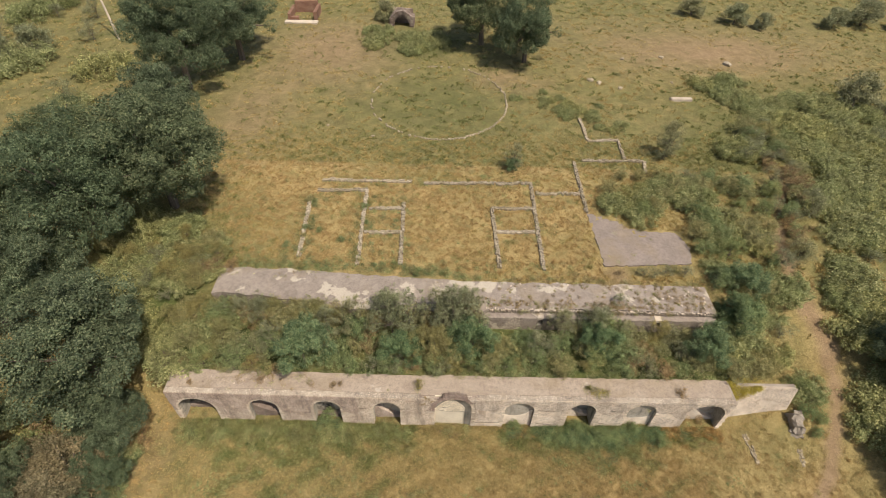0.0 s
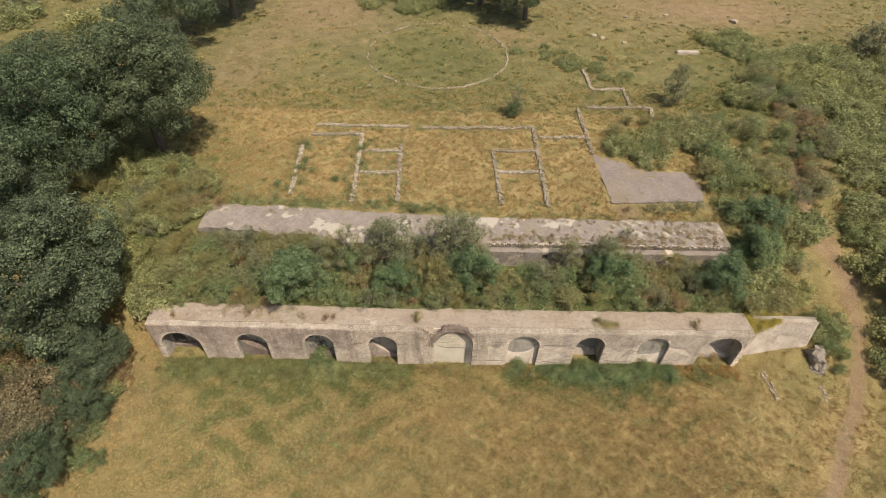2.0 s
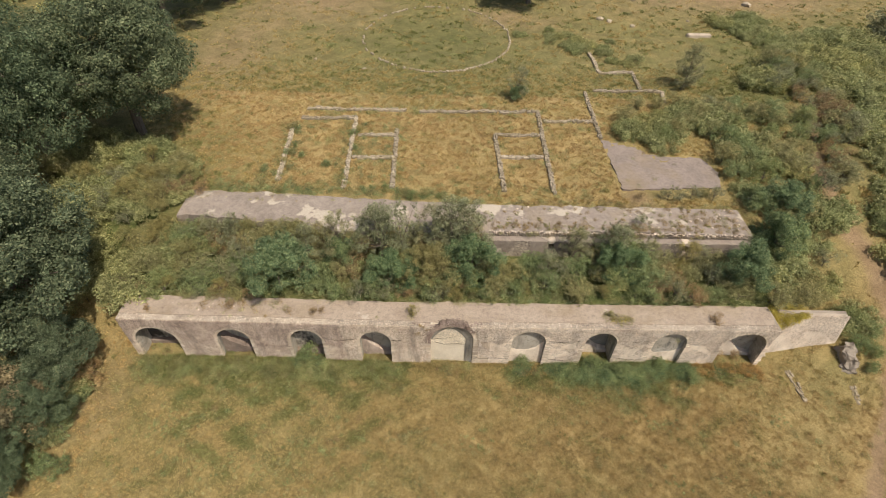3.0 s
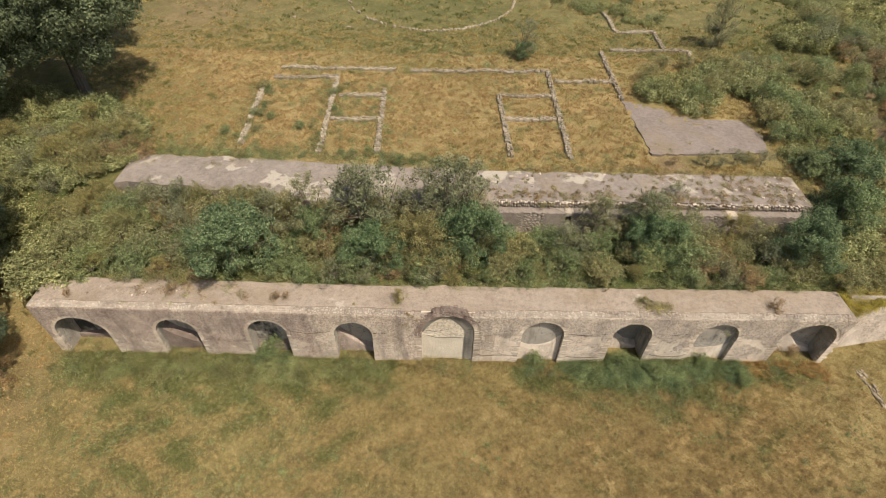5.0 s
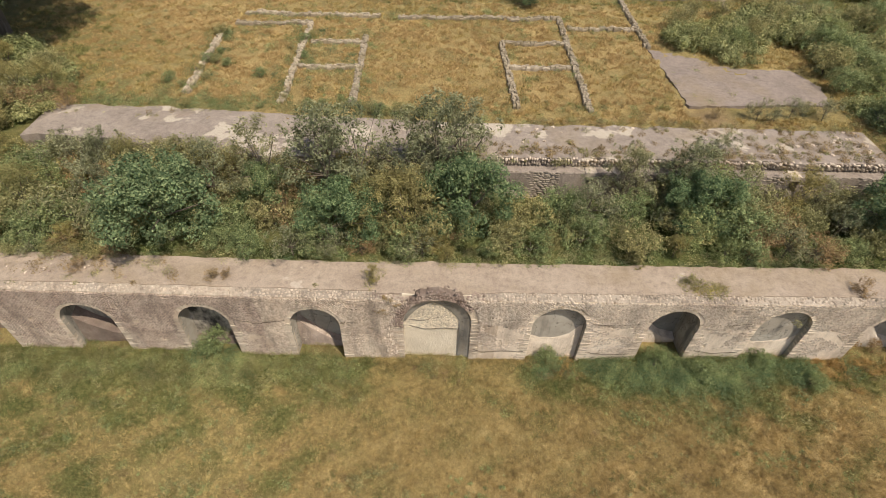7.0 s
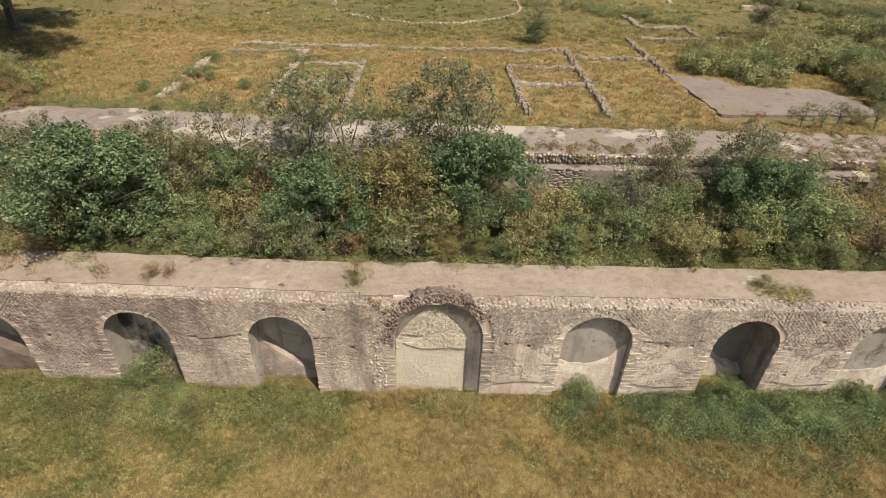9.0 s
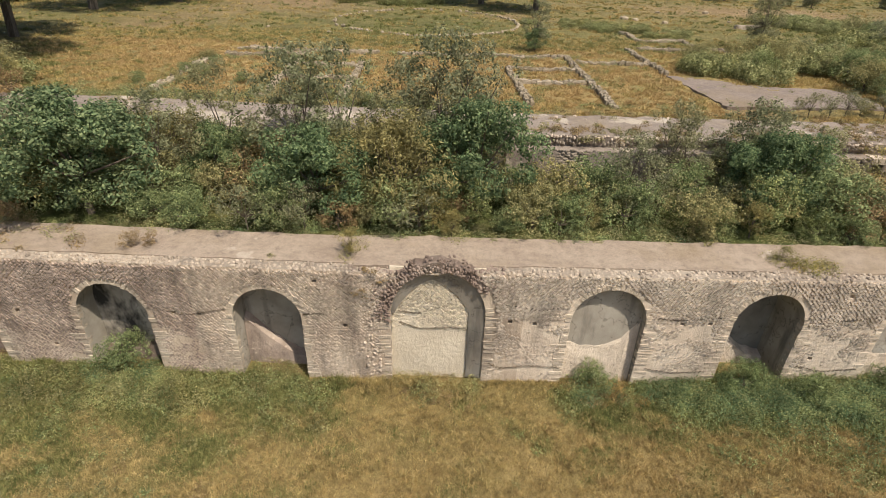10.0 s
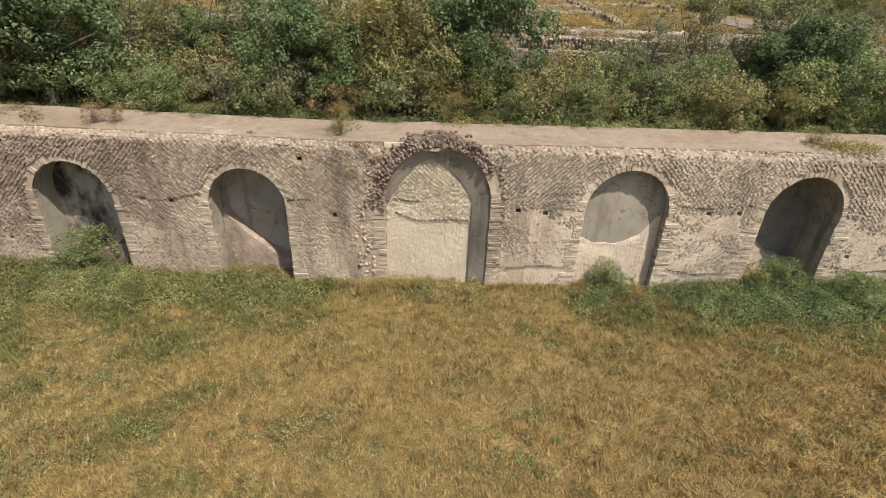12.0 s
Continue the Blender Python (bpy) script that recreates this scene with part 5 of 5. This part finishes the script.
def reticulate(name, x0, x1, z0, top, y, pitch, seed, material, parent, label, openings=True, lean=0.0):
    """Diamond-set facing stones, each a small blunt pyramid, as one sheet of many."""
    rng = np.random.default_rng(seed)
    step = pitch / 2
    xs, zs = np.meshgrid(np.arange(x0, x1, step), np.arange(z0, 3.7, step))
    odd = (np.round((xs - x0) / step).astype(int) + np.round((zs - z0) / step).astype(int)) % 2 == 0
    x, z = xs[odd], zs[odd]
    x = x + rng.normal(0, 0.008, len(x)) + 0.05 * hash_noise(x, z, 0.9, 2.0)
    z = z + rng.normal(0, 0.008, len(z)) + 0.05 * hash_noise(x, z, 1.1, 6.0)
    keep = z < np.array([top(v) for v in x]) - 0.04
    if openings:
        keep &= ~in_opening(x, z, 0.15)
    worn = hash_noise(x, z, 1.6, 9.0) * 0.6 + hash_noise(x, z, 4.1, 5.0) * 0.4 + 0.45 * np.clip((1.6 - z) / 1.6, -0.4, 1)
    keep &= worn + 0.75 * ((x > 1.2) & (z < 1.98)) + rng.normal(0, 0.18, len(x)) < 0.8
    x, z, worn = x[keep], z[keep], worn[keep]
    n = len(x)
    proud = np.clip(0.019 + 0.016 * smooth((z - 1.9) / 0.5) - 0.020 * worn - 0.010 * np.clip(1.9 - z, 0, 1) + rng.normal(0, 0.006, n), 0.002, 0.045)
    size = pitch * 0.46 * rng.uniform(0.72, 1.06, n)
    turn = rng.normal(0, 0.10, n)
    ang = np.array([0, 0.5, 1.0, 1.5]) * np.pi
    c, s = np.cos(ang[None] + turn[:, None]), np.sin(ang[None] + turn[:, None])
    base = np.stack([x[:, None] + c * size[:, None], np.full((n, 4), y + 0.006), z[:, None] + s * size[:, None]], -1)
    q = rng.uniform(0.84, 0.95, n)[:, None]
    tilt = rng.normal(0, 0.045, (n, 2))
    lift = y - proud[:, None] + (c * tilt[:, :1] + s * tilt[:, 1:]) * size[:, None]
    cap = np.stack([x[:, None] + c * size[:, None] * q, lift, z[:, None] + s * size[:, None] * q], -1)
    v = np.concatenate([base, cap], 1).reshape(-1, 3)
    v[:, 1] += lean * v[:, 2]
    o = np.arange(n)[:, None] * 8
    quads = [(0, 1, 5, 4), (1, 2, 6, 5), (2, 3, 7, 6), (3, 0, 4, 7), (4, 5, 6, 7)]
    f = np.concatenate([o + np.array([qd]) for qd in quads])
    part_mesh(name, mesh_from(name, v, f, material), parent, label, "stuff")


reticulate("reticulate_facing", X_LEFT + 0.06, -5.9, 0.0, wall_top, 0.0, 0.098, 3, M_WORN, arcade, "net-patterned small brownish weathered facing stones")
reticulate("reticulate_facing", -5.88, -0.6, 0.0, wall_top, 0.0, 0.098, 7, M_STONE, arcade, "net-patterned small weathered facing stones")
reticulate("reticulate_facing", 0.6, X_RIGHT - 0.05, 0.0, wall_top, 0.0, 0.098, 5, M_PALE, arcade, "net-patterned small pale facing stones")
reticulate("infill_facing", -1.08, 1.1, 1.55, lambda x: 3.2, 0.178, 0.1, 4, M_NICHE, arcade, "net-patterned pale stones of the central infill", openings=False)


def block_mesh(seed):
    """A hewn block of unit size with worn corners."""
    bm = bmesh.new()
    r = random.Random(seed)
    rings = []
    for y, q in ((0.5, 1.0), (-0.35, 1.0), (-0.5, 0.86)):
        rings.append([bm.verts.new((sx * 0.5 * q + r.uniform(-0.04, 0.04), y + r.uniform(-0.03, 0.03), sz * 0.5 * q + r.uniform(-0.06, 0.06))) for sx, sz in ((-1, -1), (1, -1), (1, 1), (-1, 1))])
    for ra, rb in zip(rings, rings[1:]):
        for i in range(4):
            bm.faces.new((ra[i - 1], ra[i], rb[i], rb[i - 1]))
    bm.faces.new(rings[-1])
    bmesh.ops.recalc_face_normals(bm, faces=bm.faces)
    me = bpy.data.meshes.new("block")
    bm.to_mesh(me)
    bm.free()
    me.materials.append(M_BLOCK)
    return me


BLOCKS = [block_mesh(200 + k) for k in range(6)]
CAPS = [block_mesh(220 + k) for k in range(6)]
for me in CAPS:
    me.materials[0] = M_CAP


def joined(name, pieces, material, parent, label):
    """Many small pieces (mesh, matrix) as one part."""
    vs, fs = [], []
    for me, m in pieces:
        o = len(vs)
        vs += [tuple(m @ v.co) for v in me.vertices]
        fs += [tuple(o + i for i in p.vertices) for p in me.polygons]
    part_mesh(name, mesh_from(name, vs, fs, material), parent, label, "stuff")


rng = random.Random(17)
far_pieces = []
for cx, w, crown, depth in ARCHES:
    r = w / 2
    rise = min(r * 1.05, crown - 0.9)
    spring = crown - rise
    near = abs(cx) < 9
    for side in (-1, 1):
        z = 0.0
        while z < spring - 0.03:
            h = rng.uniform(0.06, 0.12)
            long = rng.uniform(0.14, 0.40)
            m = pose(cx + side * (r + long / 2 - 0.005 + rng.uniform(-0.01, 0.015)), 0.068, z + h / 2, 0, rng.uniform(-2, 2), rng.uniform(-3, 3)) @ Matrix.Diagonal((long, 0.15 + rng.uniform(-0.015, 0.03), h * 0.88, 1))
            me = rng.choice(BLOCKS)
            if rng.random() > 0.14:
                if near:
                    put("quoin_block", me, arcade, (0, 0, 0), (1, 1, 1)).matrix_basis = m
                else:
                    far_pieces.append((me, m))
            z += h
    count = int(math.pi * (r + 0.1) / 0.11)
    for k in range(count):
        a = math.pi * (k + 0.5) / count
        if cx == 0.0 and 0.35 < a < math.pi - 0.2 or not (0.7 < a < math.pi - 0.7) and rng.random() < 0.55:
            continue
        ux, uz = math.cos(a), math.sin(a)
        nx, nz = ux / r, uz / rise
        tilt = math.degrees(math.atan2(nx, nz))
        hl = rng.uniform(0.12, 0.22)
        d = Vector((nx, 0, nz)).normalized()
        c = Vector((cx + r * ux, 0.064 + rng.uniform(-0.006, 0.006), spring + rise * uz)) + d * (hl / 2 - 0.005)
        m = pose(*c, 0, tilt + rng.uniform(-3, 3), 0) @ Matrix.Diagonal((0.098, 0.15 + rng.uniform(-0.02, 0.03), hl, 1))
        if near:
            put("voussoir", rng.choice(BLOCKS), arcade, (0, 0, 0), (1, 1, 1)).matrix_basis = m
        else:
            far_pieces.append((rng.choice(BLOCKS), m))
joined("outer_arch_blocks", far_pieces, M_BLOCK, arcade, "hewn blocks framing the outer arches")

bm = bmesh.new()
prev = None
for k in range(25):
    a = 0.55 + (math.pi - 0.75) * k / 24
    jig = rng.uniform(-0.08, 0.06)
    pts = [(r * math.cos(a), y, min(2.08 + h * math.sin(a), 3.62)) for r, h, y in ((1.14, 1.2, 0.02), (1.16, 1.22, -0.012), (1.44 + jig, 1.44 + jig, -0.012), (1.47 + jig, 1.47 + jig, 0.03), (1.46 + jig, 1.45 + jig, 0.3), (1.4, 1.15, 0.42))]
    cur = [bm.verts.new(p) for p in pts]
    if prev:
        for i in range(5):
            bm.faces.new((prev[i], cur[i], cur[i + 1], prev[i + 1]))
    prev = cur
part("arch_ring", bm, M_RUBBLE, arcade, "weathered red-brown rubble ring of the central arch")

# splayed plaster reveal of the central niche
bm = bmesh.new()
rows = []
for k in range(33):
    a = math.pi * (1 - min(k, 26) / 26)
    drop = max(0, k - 26) / 6
    w2 = 0.014 * noise.noise(Vector((k * 0.6, 2, 5)))
    outer = (1.13 * math.cos(a), 0.03, (2.07 + 1.2 * math.sin(a)) * (1 - drop) + 0.02 * drop)
    inner = (-0.15 + (0.90 + w2) * math.cos(a), 0.125, (2.02 + (0.98 + w2) * (1 - abs(math.cos(a)) ** 1.5) ** 0.8) * (1 - drop) + 0.02 * drop)
    mid = [(p + q) / 2 for p, q in zip(outer, inner)]
    rows.append([bm.verts.new(p) for p in (outer, (mid[0] - 0.02, mid[1] + 0.02, mid[2] - 0.02 * (drop == 0)), inner)])
for ra, rb in zip(rows, rows[1:]):
    for i in range(2):
        bm.faces.new((ra[i], rb[i], rb[i + 1], ra[i + 1]))
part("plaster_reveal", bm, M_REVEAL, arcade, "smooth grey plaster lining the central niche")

# rough rubble ring over the central arch, and the broken strip beside it
for k in range(520):
    a = rng.uniform(0.2, math.pi - 0.02) if k % 3 else rng.uniform(1.9, math.pi + 0.15)
    g = min(0.5, abs(rng.gauss(0.05, 0.22)) + 0.03)
    r = 1.14 + g
    x, z = r * math.cos(a), 2.08 + (1.2 + g * 0.8) * math.sin(a)
    if x > 0.9 and z < 2.75:
        continue
    s = rng.uniform(0.05, 0.11)
    put("rubble_stone", rng.choice(RUBBLES), arcade, (x, rng.uniform(-0.05, 0.01) + 0.25 * max(0.0, z - 3.4), min(z, 3.58 + rng.uniform(-0.04, 0.05))), (s * 0.75, s * rng.uniform(0.6, 0.9), s * 1.15), (rng.uniform(-30, 30), math.degrees(math.pi / 2 - a) + rng.uniform(-50, 50), rng.uniform(-30, 30)))
for k in range(90):
    x = rng.choice((rng.uniform(-2.15, -1.2), rng.uniform(-1.3, 1.0), rng.uniform(0.95, 1.5)))
    s = rng.uniform(0.07, 0.15)
    put("rubble_stone", rng.choice(RUBBLES), arcade, (x, rng.uniform(0.02, 0.34), max(wall_top(x), 2.08 + 1.47 * math.sqrt(max(0.0, 1 - (x / 1.48) ** 2))) + rng.uniform(-0.04, 0.02)), (s, s * 0.8, s * 0.7), (rng.uniform(-25, 25), rng.uniform(-25, 25), rng.uniform(0, 180)))
for k in range(80):
    z = rng.uniform(0.1, 2.9)
    s = rng.uniform(0.05, 0.11)
    put("rubble_stone", rng.choice(STONES), arcade, (-1.5 - 0.17 * abs(rng.gauss(0, 1)) + 0.1 * math.sin(z * 3), rng.uniform(-0.03, 0.03), z), (s, s, s * rng.uniform(0.7, 1.2)), (rng.uniform(0, 40), rng.uniform(0, 40), 0))

# small cap stones along the front edge
pieces = []
for y in (0.03, 0.12, 0.21, 0.30):
    x = X_LEFT + 0.05
    while x < X_RIGHT - 0.1:
        s = rng.uniform(0.06, 0.16)
        if not -1.5 < x < 1.15 and rng.random() > 0.08:
            pieces.append((rng.choice(STONES), pose(x + s / 2, y + rng.uniform(-0.03, 0.03), wall_top(x) + rng.uniform(-0.045, 0.01), rng.uniform(-30, 30), rng.uniform(-20, 20), rng.uniform(-30, 30)) @ Matrix.Diagonal((s * 1.1, rng.uniform(0.09, 0.14), rng.uniform(0.08, 0.13), 1))))
        x += s
joined("cap_stones", pieces, M_EDGE, arcade, "small pale stones bedded along the wall's front edge")

# fallen stones on the western coping
for k in range(70):
    s2 = rng.uniform(0.06, 0.16)
    put("rubble_stone", rng.choice(RUBBLES if k % 3 else STONES), arcade, (rng.uniform(-16.2, -9.8), rng.uniform(0.6, 1.5), 3.5 - 0.1 * (k % 2)), (s2, s2 * 0.8, s2 * 0.6), (rng.uniform(-20, 20), rng.uniform(-20, 20), rng.uniform(0, 180)))

# cracks where the facing has slipped: thin strips, their shadow given as dark colour
n = Nodes("crack_shadow", 1.0, 0.0).world_coords()
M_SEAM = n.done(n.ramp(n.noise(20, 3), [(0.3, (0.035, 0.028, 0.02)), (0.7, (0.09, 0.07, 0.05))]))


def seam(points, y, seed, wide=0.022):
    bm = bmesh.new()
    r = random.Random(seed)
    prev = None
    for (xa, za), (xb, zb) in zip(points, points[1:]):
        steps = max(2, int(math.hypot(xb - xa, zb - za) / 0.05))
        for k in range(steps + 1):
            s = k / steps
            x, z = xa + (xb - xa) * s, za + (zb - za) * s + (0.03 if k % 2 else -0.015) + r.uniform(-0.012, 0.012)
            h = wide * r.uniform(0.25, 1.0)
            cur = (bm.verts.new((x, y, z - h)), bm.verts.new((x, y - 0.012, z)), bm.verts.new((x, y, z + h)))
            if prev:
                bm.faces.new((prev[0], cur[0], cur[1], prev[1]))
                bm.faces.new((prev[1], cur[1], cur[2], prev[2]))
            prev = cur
    part("painted_crack", bm, M_SEAM, arcade, "jagged dark strip painting the shadow of a crack")


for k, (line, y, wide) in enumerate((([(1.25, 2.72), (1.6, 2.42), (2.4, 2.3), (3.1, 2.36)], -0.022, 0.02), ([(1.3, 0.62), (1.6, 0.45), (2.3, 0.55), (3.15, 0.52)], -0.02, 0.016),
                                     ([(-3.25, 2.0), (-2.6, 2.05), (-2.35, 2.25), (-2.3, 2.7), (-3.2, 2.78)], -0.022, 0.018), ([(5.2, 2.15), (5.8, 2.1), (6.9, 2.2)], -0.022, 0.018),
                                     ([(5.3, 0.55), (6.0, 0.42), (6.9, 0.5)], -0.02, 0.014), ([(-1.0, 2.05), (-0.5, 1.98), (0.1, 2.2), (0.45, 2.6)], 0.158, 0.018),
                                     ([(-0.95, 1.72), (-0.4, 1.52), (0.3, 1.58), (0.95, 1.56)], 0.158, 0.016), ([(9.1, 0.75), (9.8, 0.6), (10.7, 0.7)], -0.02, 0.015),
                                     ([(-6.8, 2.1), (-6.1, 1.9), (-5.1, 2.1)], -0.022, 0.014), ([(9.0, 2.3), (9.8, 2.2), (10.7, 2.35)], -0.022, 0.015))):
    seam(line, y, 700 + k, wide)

# end wall facing
reticulate("end_facing", 17.7, 21.5, 0.05, lambda x: 3.2, 0.755, 0.11, 6, M_PALE, end_wall, "small worn facing stones", openings=False, lean=0.155)

# stones along the terrace ledge, and courses of its face
far_pieces = []
x = 2.1
while x < 17.4:
    s = rng.uniform(0.07, 0.14)
    put("edge_stone", rng.choice(STONES), terrace, (x + s / 2, 5.82 + rng.uniform(-0.07, 0.07), 4.76 + rng.uniform(-0.04, 0.03)), (s * 1.1, 0.2, rng.uniform(0.08, 0.14)), (rng.uniform(-10, 10), rng.uniform(-20, 20), rng.uniform(-15, 15)))
    far_pieces.append((rng.choice(STONES), pose(x + s / 2, 5.78, 4.6 + rng.uniform(-0.06, 0.06), rng.uniform(-20, 20), 0, rng.uniform(-15, 15)) @ Matrix.Diagonal((s, 0.2, rng.uniform(0.1, 0.18), 1))))
    x += s
for z in np.arange(3.2, 4.4, 0.085):
    x = 2.05
    while x < 17.4:
        s = rng.uniform(0.1, 0.28)
        if not any(abs(x + s / 2 - hx) < 0.3 and z > 3.7 for hx in DRAINS):
            far_pieces.append((rng.choice(STONES), pose(x + s / 2, 5.37 + rng.uniform(-0.015, 0.015), z + 0.06 + rng.uniform(-0.03, 0.03), 0, rng.uniform(-8, 8), rng.uniform(-8, 8)) @ Matrix.Diagonal((s * 1.1, 0.075, rng.uniform(0.07, 0.1), 1))))
        x += s
joined("terrace_courses", far_pieces, M_CAP, terrace, "coursed stones of the upper retaining wall")
for k in range(46):
    s = rng.uniform(0.07, 0.2)
    put("rubble_stone", rng.choice(STONES), terrace, (rng.choice((rng.uniform(2.2, 17), rng.uniform(15.8, 17.5), rng.uniform(15.8, 17.5))), rng.uniform(6.2, 8.1), 4.82), (s, s, s * 0.6), (0, 0, rng.uniform(0, 90)))
